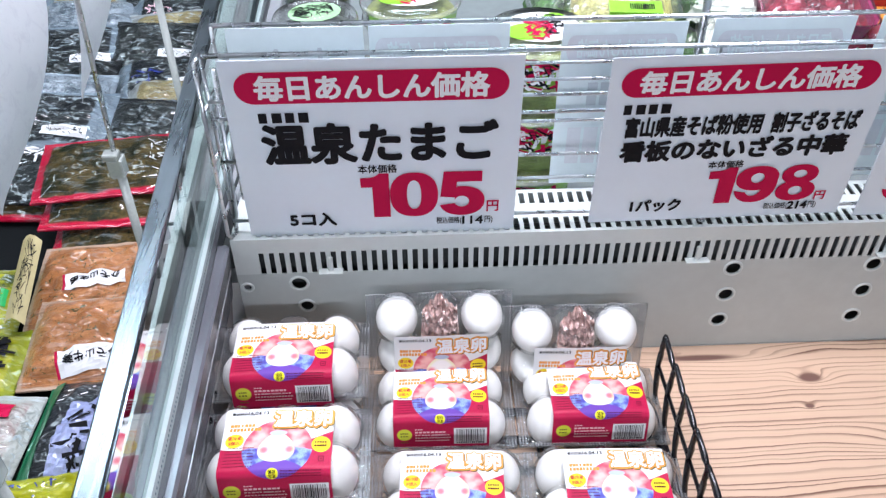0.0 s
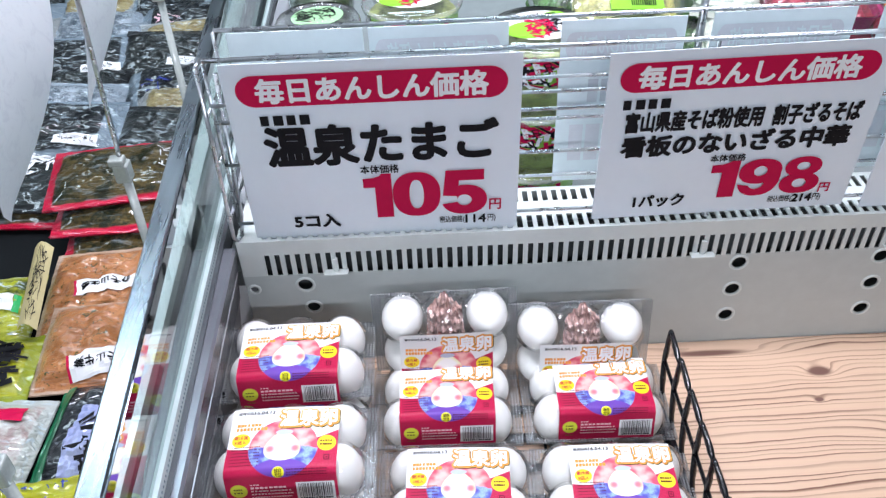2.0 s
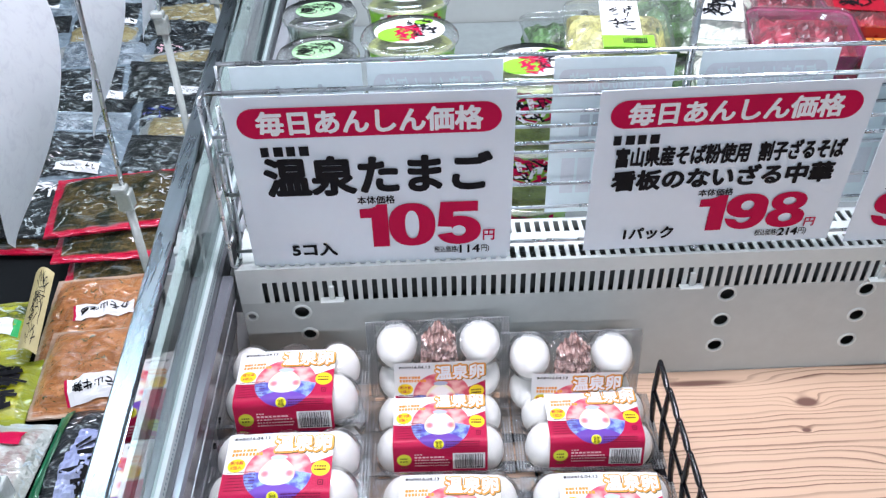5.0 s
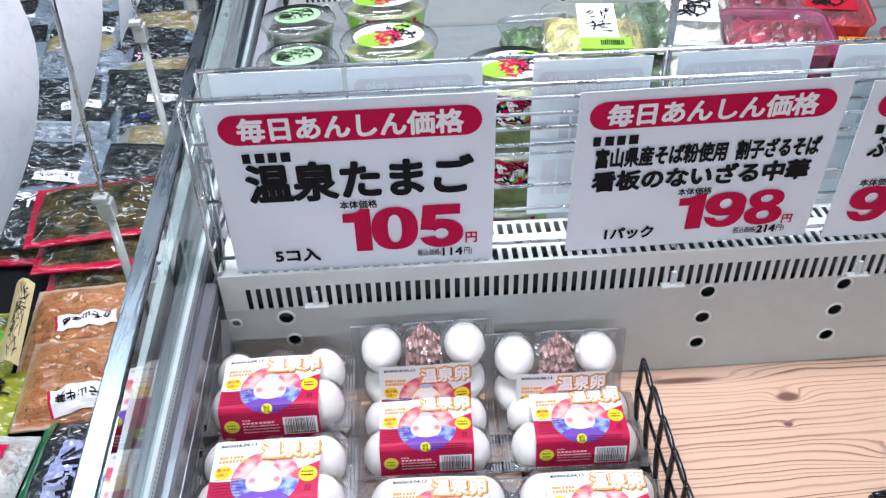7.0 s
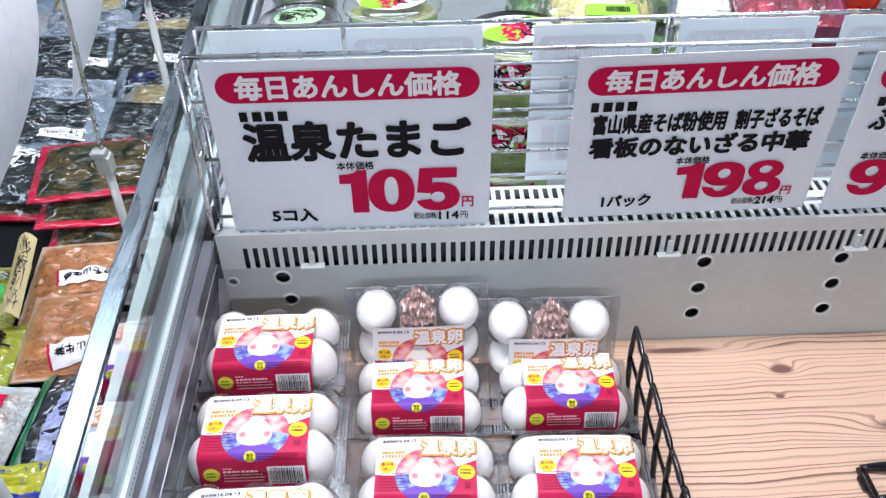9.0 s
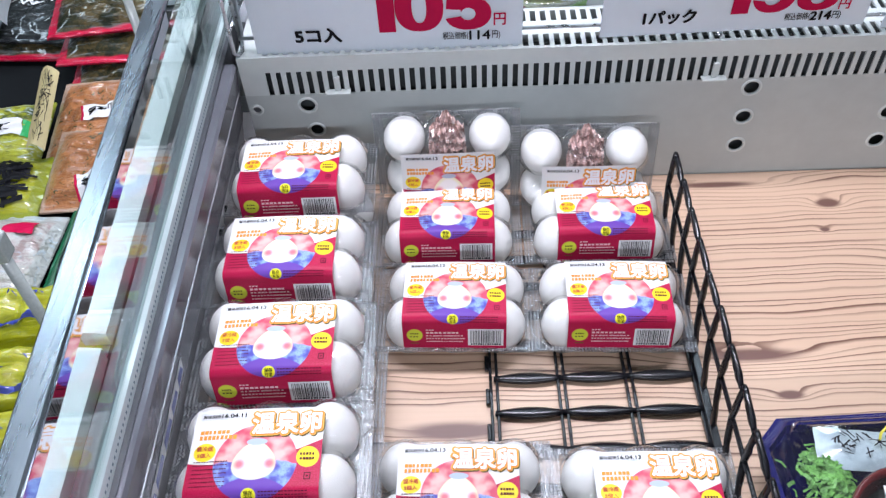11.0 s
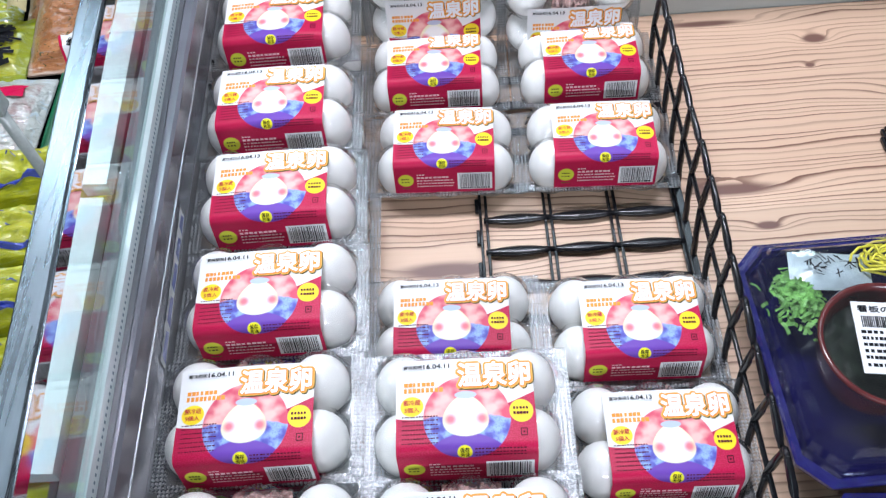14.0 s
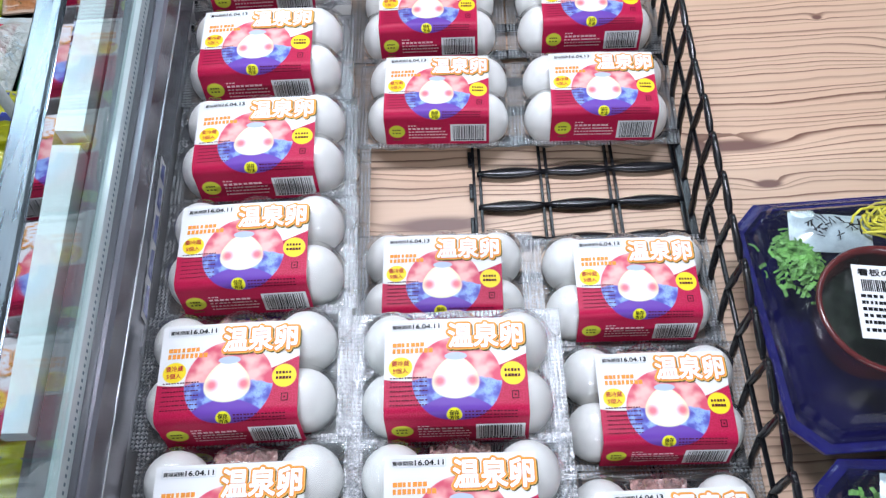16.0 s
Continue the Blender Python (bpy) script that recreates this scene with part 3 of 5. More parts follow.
# ---- wire fences that carry the price cards ----
def wire_fence(y, facing, label):
    root = thing("wire_fence", label, "wire rack")
    r = 0.0021
    for z in (1.012, 0.962, 0.942, 0.890, 0.812):
        part("wire", tube(bmesh.new(), [(-0.247, y, z), (X1, y, z)], 0.0026 if z > 1 else r), M["wire"], root, smooth=True)
    for x in (-0.247, 0.262, 0.78):
        part("upright", tube(bmesh.new(), [(x, y + 0.004 * facing, 1.012), (x, y + 0.004 * facing, TOP)], r), M["wire"], root, smooth=True)
    return root


front_fence = wire_fence(0.774, 1, "zinc wire fence behind the price cards")
back_fence = wire_fence(0.842, -1, "zinc wire fence along the rear of the divider")
part("end_wire", tube(bmesh.new(), [(-0.249, 0.758, 1.012), (-0.250, 0.757, 0.9), (-0.252, 0.760, 0.802), (-0.250, 0.764, 0.7965), (-0.245, 0.770, 0.7985), (-0.243, 0.778, 0.82), (-0.240, 0.79, 0.99)], 0.0024), M["wire"], front_fence, smooth=True)
part("end_wire", tube(bmesh.new(), [(-0.249, 0.758, 1.012), (-0.247, 0.775, 1.013)], 0.0024), M["wire"], front_fence, smooth=True)
for z in (0.83, 0.897, 0.955):
    part("end_wire", tube(bmesh.new(), [(-0.251, 0.758, z), (-0.247, 0.842, z)], 0.002), M["wire"], front_fence, smooth=True)
part("post", tube(bmesh.new(), [(0.268, 0.848, TOP), (0.262, 0.848, 1.36)], 0.0045), M["wire"], back_fence, "taller round steel post", smooth=True)


# ---- price cards ----
def oval(cx, cy, rx, ry, a0, a1, n=28, power=2.0):
    """Points along an oval from a0 to a1 degrees; a higher power squares it off."""
    out = []
    for a in span(radians(a0), radians(a1), n):
        c, q = math.cos(a), math.sin(a)
        out.append((cx + rx * math.copysign(abs(c) ** (2 / power), c), cy + ry * math.copysign(abs(q) ** (2 / power), q)))
    return out


def full_oval(cx, cy, rx, ry, power=2.0):
    return oval(cx, cy, rx, ry, 0, 350, 36, power)


HEAVY = {
    "1": [([(0.40, 0), (1, 0), (1, 1), (0.66, 1), (0.56, 0.95), (0.38, 0.915), (0, 0.90), (0, 0.695), (0.40, 0.695)], [])],
    "0": [(full_oval(0.5, 0.5, 0.5, 0.5, 2.35), [full_oval(0.5, 0.5, 0.15, 0.325, 2.3)])],
    "5": [([(0.10, 1), (0.93, 1), (0.93, 0.77), (0.385, 0.77), (0.375, 0.645)] + oval(0.5, 0.335, 0.5, 0.335, 100, -166, 34, 2.2) + [(0.345, 0.285)] + oval(0.5, 0.325, 0.16, 0.125, -160, 165, 24) + [(0.335, 0.415), (0.025, 0.44)], [])],
    "8": [(full_oval(0.5, 0.735, 0.455, 0.265, 2.15), [full_oval(0.5, 0.745, 0.165, 0.105)]), (full_oval(0.5, 0.285, 0.5, 0.285, 2.15), [full_oval(0.5, 0.285, 0.175, 0.120)])],
    "9": [(full_oval(0.5, 0.665, 0.5, 0.335, 2.2), [full_oval(0.5, 0.675, 0.155, 0.135)]), (oval(0.5, 0.5, 0.5, 0.5, 12, -164, 34, 2.3) + [(0.30, 0.285)] + oval(0.46, 0.40, 0.20, 0.215, -150, 5, 20), [])],
}


def heavy_digit(ch, x0, x1, y0, y1):
    """A very heavy upright numeral that fills its box, with open counters."""
    bm = bmesh.new()
    for k, (outer, holes) in enumerate(HEAVY[ch]):
        edges = []
        for loop in [outer] + holes:
            vs = [bm.verts.new((x0 + (x1 - x0) * p, y0 + (y1 - y0) * q, 0.0002 * k)) for p, q in loop]
            edges += [bm.edges.new((a, b)) for a, b in zip(vs, vs[1:] + vs[:1])]
        bmesh.ops.triangle_fill(bm, edges=edges, use_beauty=True, normal=(0, 0, 1))
    return bm


def card_frame(x0, x1, z0, z1, y0, y1, turn=0.0, swing=0.0):
    """Maps card units (0..1 across, 0..1 down) to the leaning card's face; d lifts towards the viewer."""
    def at(u, v, d=0.0):
        p = Vector((x0 + (x1 - x0) * u, y0 + (y1 - y0) * (1 - v) - d + swing * u, z1 + (z0 - z1) * v + turn * (u - 0.5)))
        return p
    return at


def price_card(at, lines, label):
    root = thing("price_card", label, "price card", "price cards on the wire fence")
    bm = bmesh.new()
    rows = 9
    vs = [[[bm.verts.new(at(u, v, d )) for u in span(0, 1, rows)] for v in span(0, 1, 5)] for d in (0.0, -0.0009)]
    for k in (0, 1):
        for j in range(4):
            for i in range(rows - 1):
                f = (vs[k][j][i], vs[k][j][i + 1], vs[k][j + 1][i + 1], vs[k][j + 1][i])
                bm.faces.new(f if k else f[::-1])
    for i in range(rows - 1):
        bm.faces.new((vs[0][0][i], vs[0][0][i + 1], vs[1][0][i + 1], vs[1][0][i]))
        bm.faces.new((vs[0][4][i], vs[0][4][i + 1], vs[1][4][i + 1], vs[1][4][i]))
    for j in range(4):
        bm.faces.new((vs[0][j][0], vs[0][j + 1][0], vs[1][j + 1][0], vs[1][j][0]))
        bm.faces.new((vs[0][j][-1], vs[0][j + 1][-1], vs[1][j + 1][-1], vs[1][j][-1]))
    bmesh.ops.recalc_face_normals(bm, faces=bm.faces[:])
    part("sheet", bm, M["paper"], root)

    def put(name, bm, mat, lift=0.0018, slant=0.0):
        part(name, lay(bm, lambda c: at(c.x + slant * c.y, -c.y, lift + c.z)), M[mat], root)
    # rounded crimson banner
    pts = []
    u0, u1, v0, v1 = 0.042, 0.952, 0.055, 0.215
    ry, rx = (v1 - v0) / 2, 0.062
    for k in range(17):
        a = math.pi / 2 + math.pi * k / 16
        pts.append((u0 + rx + rx * math.cos(a), -(v0 + ry) + ry * math.sin(a)))
    for k in range(17):
        a = -math.pi / 2 + math.pi * k / 16
        pts.append((u1 - rx + rx * math.cos(a), -(v0 + ry) + ry * math.sin(a)))
    bm = bmesh.new()
    bm.faces.new([bm.verts.new((*p, 0)) for p in pts])
    bmesh.ops.triangulate(bm, faces=bm.faces[:])
    put("banner", bm, "red", 0.0016)
    put("banner_text", writing("\u6bce\u65e5\u3042\u3093\u3057\u3093\u4fa1\u683c", 0.106, 0.888, -0.200, -0.070, 0.036), "white", 0.0021)
    for name, body, box4, mat, bold in lines:
        u0, u1, v0, v1 = box4
        if body is None:
            put(name, bars([(u0, u1, -v1, -v0, 4)], 3), mat)
        elif name == "price_digit":
            put(name, heavy_digit(body, u0, u1, -v1, -v0), mat)
        else:
            put(name, writing(body, u0, u1, -v1, -v0, bold), mat)
    return root


card1 = card_frame(-0.2285, 0.0660, 0.792, 1.014, 0.7690, 0.7590)
price_card(card1, [
    ("maker", None, (0.105, 0.285, 0.262, 0.315), "black", 0),
    ("product_name", "\u6e29\u6cc9\u305f\u307e\u3054", (0.100, 0.925, 0.318, 0.552), "black", 0.044),
    ("price_note", "\u672c\u4f53\u4fa1\u683c", (0.425, 0.565, 0.560, 0.610), "black", 0.02),
    ("price_digit", "1", (0.430, 0.534, 0.613, 0.884), "red", 0.020),
    ("price_digit", "0", (0.535, 0.712, 0.612, 0.885), "red", 0.070),
    ("price_digit", "5", (0.716, 0.885, 0.612, 0.885), "red", 0.070),
    ("yen", "\u5186", (0.893, 0.938, 0.795, 0.865), "red", 0.02),
    ("quantity", "5\u30b3\u5165", (0.155, 0.330, 0.845, 0.932), "black", 0.042),
    ("tax_note", "\u7a0e\u8fbc\u4fa1\u683c(", (0.705, 0.800, 0.895, 0.945), "black", 0.01),
    ("tax_price", "114", (0.803, 0.882, 0.890, 0.945), "black", 0.022),
    ("tax_yen", "\u5186)", (0.888, 0.918, 0.895, 0.945), "black", 0.01),
], "white price card with crimson banner and large price 105")
card2 = card_frame(0.1510, 0.4350, 0.802, 1.010, 0.7680, 0.7590, 0.004, 0.001)
price_card(card2, [
    ("maker", None, (0.065, 0.245, 0.255, 0.310), "black", 0),
    ("product_name", "\u5bcc\u5c71\u770c\u7523\u305d\u3070\u7c89\u4f7f\u7528", (0.080, 0.585, 0.325, 0.450), "black", 0.044),
    ("product_name", "\u5272\u5b50\u3056\u308b\u305d\u3070", (0.620, 0.945, 0.325, 0.450), "black", 0.044),
    ("product_name", "\u770b\u677f\u306e\u306a\u3044\u3056\u308b\u4e2d\u83ef", (0.076, 0.930, 0.465, 0.600), "black", 0.048),
    ("price_note", "\u672c\u4f53\u4fa1\u683c", (0.425, 0.560, 0.612, 0.658), "black", 0.02),
    ("price_digit", "1", (0.440, 0.546, 0.656, 0.894), "red", 0.020),
    ("price_digit", "9", (0.550, 0.714, 0.655, 0.895), "red", 0.070),
    ("price_digit", "8", (0.718, 0.872, 0.655, 0.895), "red", 0.070),
    ("yen", "\u5186", (0.880, 0.922, 0.835, 0.895), "red", 0.02),
    ("quantity", "1\u30d1\u30c3\u30af", (0.155, 0.355, 0.850, 0.935), "black", 0.042),
    ("tax_note", "\u7a0e\u8fbc\u4fa1\u683c(", (0.690, 0.785, 0.905, 0.955), "black", 0.01),
    ("tax_price", "214", (0.785, 0.865, 0.900, 0.955), "black", 0.04),
    ("tax_yen", "\u5186)", (0.868, 0.900, 0.905, 0.955), "black", 0.01),
], "white price card with crimson banner and large price 198")
card3 = card_frame(0.4560, 0.7520, 0.801, 1.007, 0.7690, 0.7600, 0.004, 0.0)
price_card(card3, [
    ("maker", None, (0.065, 0.245, 0.255, 0.310), "black", 0),
    ("product_name", "\u3076\u3063\u304b\u3051", (0.062, 0.420, 0.325, 0.460), "black", 0.036),
    ("quantity", "1\u30d1\u30c3\u30af", (0.20, 0.37, 0.48, 0.555), "black", 0.03),
    ("price_note", "\u672c\u4f53\u4fa1\u683c", (0.08, 0.215, 0.600, 0.648), "black", 0.02),
    ("price_digit", "9", (0.065, 0.230, 0.650, 0.895), "red", 0.070),
    ("price_digit", "8", (0.236, 0.400, 0.650, 0.895), "red", 0.070),
    ("yen", "\u5186", (0.41, 0.452, 0.825, 0.885), "red", 0.02),
    ("tax_price", "106", (0.345, 0.425, 0.905, 0.955), "black", 0.04),
], "white price card with crimson banner and large price 98")


def rear_card(x0, x1, z0, z1, y, kind):
    """A card on the far fence, seen from behind with its print showing through."""
    root = thing("price_card", "pale back of a price card with faint print showing through", "price card", "cards on the rear fence")
    part("sheet", boxes((x0, x1, y, y + 0.0008, z0, z1)), M["back_paper"], root)
    w, h = x1 - x0, z1 - z0

    def put(name, bm, mat, lift):
        ob = part(name, lay(bm, lambda c: Vector((x0 + w * c.x, y - lift - c.z, z1 + h * c.y))), M[mat], root)
        if name in ("name", "price"):
            tagged(ob, kind="stuff")
    if kind == "banner":
        bm = bmesh.new()
        pts = [(0.10 + 0.06 * math.cos(a), -0.14 + 0.075 * math.sin(a)) for a in span(math.pi / 2, 1.5 * math.pi, 13)] + [(0.88 + 0.06 * math.cos(a), -0.14 + 0.075 * math.sin(a)) for a in span(-math.pi / 2, math.pi / 2, 13)]
        bm.faces.new([bm.verts.new((*p, 0)) for p in pts])
        bmesh.ops.triangulate(bm, faces=bm.faces[:])
        put("banner", bm, "ghost_pink", 0.0006)
        put("banner_text", writing("\u6bce\u65e5\u3042\u3093\u3057\u3093\u4fa1\u683c", 0.12, 0.86, -0.195, -0.085, 0.02, True), "back_paper", 0.001)
        put("name", bars([(0.25, 0.9, -0.48, -0.34, 6)], 5), "ghost_grey", 0.0006)
        put("price", bars([(0.12, 0.55, -0.86, -0.62, 3)], 6), "ghost_pink", 0.0006)
    else:
        put("name", writing("\u304a\u3059", 0.25, 0.75, -0.6, -0.12, 0.03, True), "ghost_grey", 0.0006)
    return root


rear_card(-0.236, -0.093, 0.815, 1.006, 0.8465, "plain")
rear_card(-0.0875, 0.061, 0.80, 1.006, 0.8465, "banner")
rear_card(0.117, 0.250, 0.80, 1.004, 0.8465, "banner")
rear_card(0.278, 0.430, 0.80, 1.006, 0.8465, "banner")
rear_card(0.458, 0.640, 0.80, 1.006, 0.8465, "banner")
rear_card(0.665, 0.850, 0.80, 1.006, 0.8465, "banner")


# ---- egg packs ----
EGG_X, EGG_Y = (-0.0485, 0.0, 0.0485), (0.0240, -0.0240)
HALF_W, HALF_D = 0.0715, 0.0525


def egg_profile(t):
    """Half-width and height of an egg standing on its blunt end, t from 0 to 1."""
    z = 0.0600 * (1 - math.cos(math.pi * t)) / 2
    a = (z / 0.0600) * 2 - 1
    return 0.0236 * math.sqrt(max(0, 1 - a * a)) * (1 - 0.08 * a), z + 0.005


egg_mesh = link_mesh("egg", lathe(bmesh.new(), [egg_profile(t) for t in span(0.0, 1.0, 15)], 22), M["egg"], True)


def dome(x, y):
    """Height of the clear lid over the egg cups."""
    best = 0.030
    for ex in EGG_X:
        for ey in EGG_Y:
            d2 = ((x - ex) ** 2 + (y - ey) ** 2) / 0.0268 ** 2
            if d2 < 1:
                best = max(best, 0.030 + 0.0365 * math.sqrt(1 - d2) ** 0.75)
    ridge = 0.052 * (1 - min(1, (abs(x) / 0.062) ** 8)) * (1 - min(1, (abs(y) / 0.0445) ** 8))
    return max(best, ridge)


def cup(x, y):
    best = 0.030
    for ex in EGG_X:
        for ey in EGG_Y:
            d2 = ((x - ex) ** 2 + (y - ey) ** 2) / 0.0245 ** 2
            if d2 < 1:
                best = min(best, 0.030 - 0.0285 * math.sqrt(1 - d2) ** 0.7)
    return best


lid_mesh = link_mesh("lid", grid(bmesh.new(), span(-0.0735, 0.0735, 41), span(-0.0515, 0.0515, 29), dome), M["lid"], True)
tray_mesh = link_mesh("tray", grid(bmesh.new(), span(-0.0735, 0.0735, 33), span(-0.0515, 0.0515, 23), cup), M["tray"], True)
bm = bmesh.new()
inner = [(-0.0720, -0.0500), (0.0720, -0.0500), (0.0720, 0.0500), (-0.0720, 0.0500)]
outer = [(-0.0832, -0.0548), (0.0832, -0.0548), (0.0832, 0.0548), (-0.0832, 0.0548)]
for i in range(4):
    a, b, c, d = outer[i], outer[(i + 1) % 4], inner[(i + 1) % 4], inner[i]
    for z, k in ((0.0318, 1), (0.0290, -1)):
        vs = [bm.verts.new((*p, z)) for p in (a, b, c, d)]
        bm.faces.new(vs if k > 0 else vs[::-1])
    vs = [bm.verts.new(p) for p in ((*a, 0.029), (*b, 0.029), (*b, 0.0318), (*a, 0.0318))]
    bm.faces.new(vs)
flange_mesh = link_mesh("flange", bm, M["flange"])

# sauce sachet between the two rear eggs
rnd = random.Random(5)
bm = bmesh.new()
noise.seed_set(3)
def sachet_height(x, y):
    body = (1 - (x / 0.0235) ** 4) * (1 - ((y + 0.001) / 0.0245) ** 4)
    crumple = abs(noise.noise((x * 120, y * 120, 2))) * 0.016 + noise.noise((x * 310, y * 310, 5)) * 0.006
    return 0.030 + 0.006 * body + 0.8 * crumple


def peaked_height(x, y):
    """The same sachet pushed forward, its upper seal drawn up to a creased point."""
    up = (y + 0.0235) / 0.047
    tip = max(0.0, 1 - abs(x + 0.001) / 0.020)
    fold = 0.005 * math.sin(x * 900 + 2 * y * 200) * (0.3 + 0.7 * up)
    return Vector((x * (1 - 0.15 * up), y + 0.020 * tip * up * up, sachet_height(x, y) + 0.016 + 0.012 * tip * (1 - up) + fold * 0.5))


grid(bm, span(-0.0225, 0.0225, 21), span(-0.0235, 0.0235, 21), sachet_height)
sachet_mesh = link_mesh("sauce_sachet", bm, M["sachet"], False)
peaked_mesh = link_mesh("sauce_sachet", grid(bmesh.new(), span(-0.0225, 0.0225, 25), span(-0.0235, 0.0235, 25), peaked_height), M["sachet"], False)

LW, LABEL_BACK, FOLD = 0.052, 0.0300, -0.0430
TOPZ = 0.0715
LEN_TOP = LABEL_BACK - FOLD


def label_at(u, v, lift=0.0):
    """Label units in metres: u across, v from the rear edge over the rounded fold to the lower front edge."""
    sag = 0.0015 * (u / LW) ** 2
    flat = LEN_TOP - 0.006
    if v <= flat:
        return Vector((u, LABEL_BACK - v, TOPZ - sag + lift))
    a = min(1.0, (v - flat) / 0.012) * radians(80)
    r = 0.012 / radians(80)
    y, z = LABEL_BACK - flat - r * math.sin(a), TOPZ - r * (1 - math.cos(a))
    rest = max(0.0, v - flat - 0.012)
    y, z = y - rest * math.cos(radians(80)), z - rest * math.sin(radians(80))
    return Vector((u, y - lift * math.sin(a), z - sag * math.cos(a) + lift * math.cos(a)))


LABEL_LEN = 0.1130
bm = bmesh.new()
vs_list = span(0, 0.065, 6) + span(0.067, 0.0795, 7) + span(0.083, LABEL_LEN, 5)
grid(bm, span(-LW, LW, 13), vs_list[::-1], lambda u, v: label_at(u, v), uv=lambda u, v: (u, v))
label_mesh = link_mesh("label", bm, M["label"], True)


def on_label(bm, lift=0.0005):
    return lay(bm, lambda c: label_at(c.x, -c.y, lift + c.z))


TITLE = "\u6e29\u6cc9\u5375"
prints = [("title_shadow", on_label(writing(TITLE, -0.0062, 0.0530, -0.0270, -0.0026, 0.105), 0.0003), "olive"),
          ("title_outline", on_label(writing(TITLE, -0.0070, 0.0522, -0.0262, -0.0018, 0.105), 0.0005), "pale_orange"),
          ("title_halo", on_label(writing(TITLE, -0.0062, 0.0514, -0.0255, -0.0026, 0.078), 0.0008), "orange"),
          ("title", on_label(writing(TITLE, -0.0051, 0.0503, -0.0245, -0.0037, 0.034), 0.0013), "white"),
          ("storage_note", on_label(writing("\u8981\u51b7\u8535", -0.0465, -0.0335, -0.0368, -0.0325, 0.006)), "red"),
          ("storage_note", on_label(writing("5\u500b\u5165", -0.0455, -0.0345, -0.0424, -0.0383, 0.006)), "red"),
          ("tagline", on_label(bars([(-0.046, -0.022, -0.0218, -0.0186, 7), (-0.046, -0.016, -0.0268, -0.0232, 9)], 2)), "orange"),
          ("ingredient_print", on_label(bars([(-0.0475, -0.020, -v - 0.0009, -v, 13) for v in (0.0455, 0.0485, 0.0520, 0.0555, 0.0590, 0.0625, 0.0660)], 8)), "maroon"),
          ("care_note", on_label(bars([(0.006, 0.044, -v - 0.0009, -v, 15) for v in (0.0715, 0.0740, 0.0765)], 9)), "maroon"),
          ("disc_note", on_label(bars([(0.0355, 0.0475, -0.0428, -0.0408, 5), (0.0355, 0.0475, -0.0468, -0.0448, 5)], 4)), "maroon"),
          ("storage_disc_text", on_label(writing("\u4fdd\u5b58\n\u65b9\u6cd5", -0.0050, 0.0020, -0.0785, -0.0708, 0.01)), "black"),
          ("maker_print", on_label(bars([(-0.0285, -0.020, -0.0882, -0.0868, 3), (-0.0285, 0.006, -0.0925, -0.0902, 8), (-0.0285, 0.010, -0.0962, -0.0946, 11), (-0.0285, 0.011, -0.1000, -0.0984, 13), (-0.0285, 0.009, -0.1038, -0.1024, 15)], 11)), "pinkish"),
          ("maker_disc_print", on_label(bars([(-0.0445, -0.0355, -0.0936, -0.0920, 4), (-0.0445, -0.0355, -0.0976, -0.0960, 3), (-0.0445, -0.0355, -0.1062, -0.1048, 4)], 12)), "olive"),
          ("barcode_field", on_label(patch_of(0.0135, 0.0492, -0.1085, -0.0862), 0.0004), "white"),
          ("barcode_digits", on_label(bars([(0.0165, 0.0470, -0.1074, -0.1052, 13)], 3), 0.0008), "black"),
          ("recycling_mark", on_label(ring_of(0.0425, -0.0605, 0.0026, 0.0030, 0.0007)), "maroon")]
rnd = random.Random(4)
bm, a = bmesh.new(), 0.0160
while a < 0.0468:
    w = rnd.choice((0.00045, 0.0007, 0.0011))
    bm.faces.new([bm.verts.new(p) for p in ((a, -0.1046, 0), (a + w, -0.1046, 0), (a + w, -0.0878, 0), (a, -0.0878, 0))])
    a += w + rnd.choice((0.0005, 0.0008, 0.0011))
prints.append(("barcode", on_label(bm, 0.0008), "black"))
print_meshes = [(name, link_mesh(name, bm, M[mat])) for name, bm, mat in prints]
bm = bmesh.new()
for q in ((-0.0475, -0.0095, -0.0087, -0.0084), (-0.0475, -0.0095, -0.0030, -0.0027), (-0.0475, -0.0472, -0.0087, -0.0027), (-0.0098, -0.0095, -0.0087, -0.0027)):
    bm.faces.new([bm.verts.new(p) for p in ((q[0], q[2], 0), (q[1], q[2], 0), (q[1], q[3], 0), (q[0], q[3], 0))])
date_frame = link_mesh("date_frame", on_label(bm), M["ghost_grey"])
date_heading = link_mesh("date_heading", on_label(writing("\u8cde\u5473\u671f\u9650", -0.0465, -0.0318, -0.0075, -0.0042, 0.012)), M["black"])
date_meshes = {d: link_mesh("date", on_label(writing(d, -0.0310, -0.0110, -0.0076, -0.0038, 0.02)), M["black"]) for d in ("16.04.13", "16.04.11")}

FINE_PRINT = ("tagline", "ingredient_print", "care_note", "disc_note", "maker_print", "maker_disc_print", "barcode_digits", "barcode", "recycling_mark")


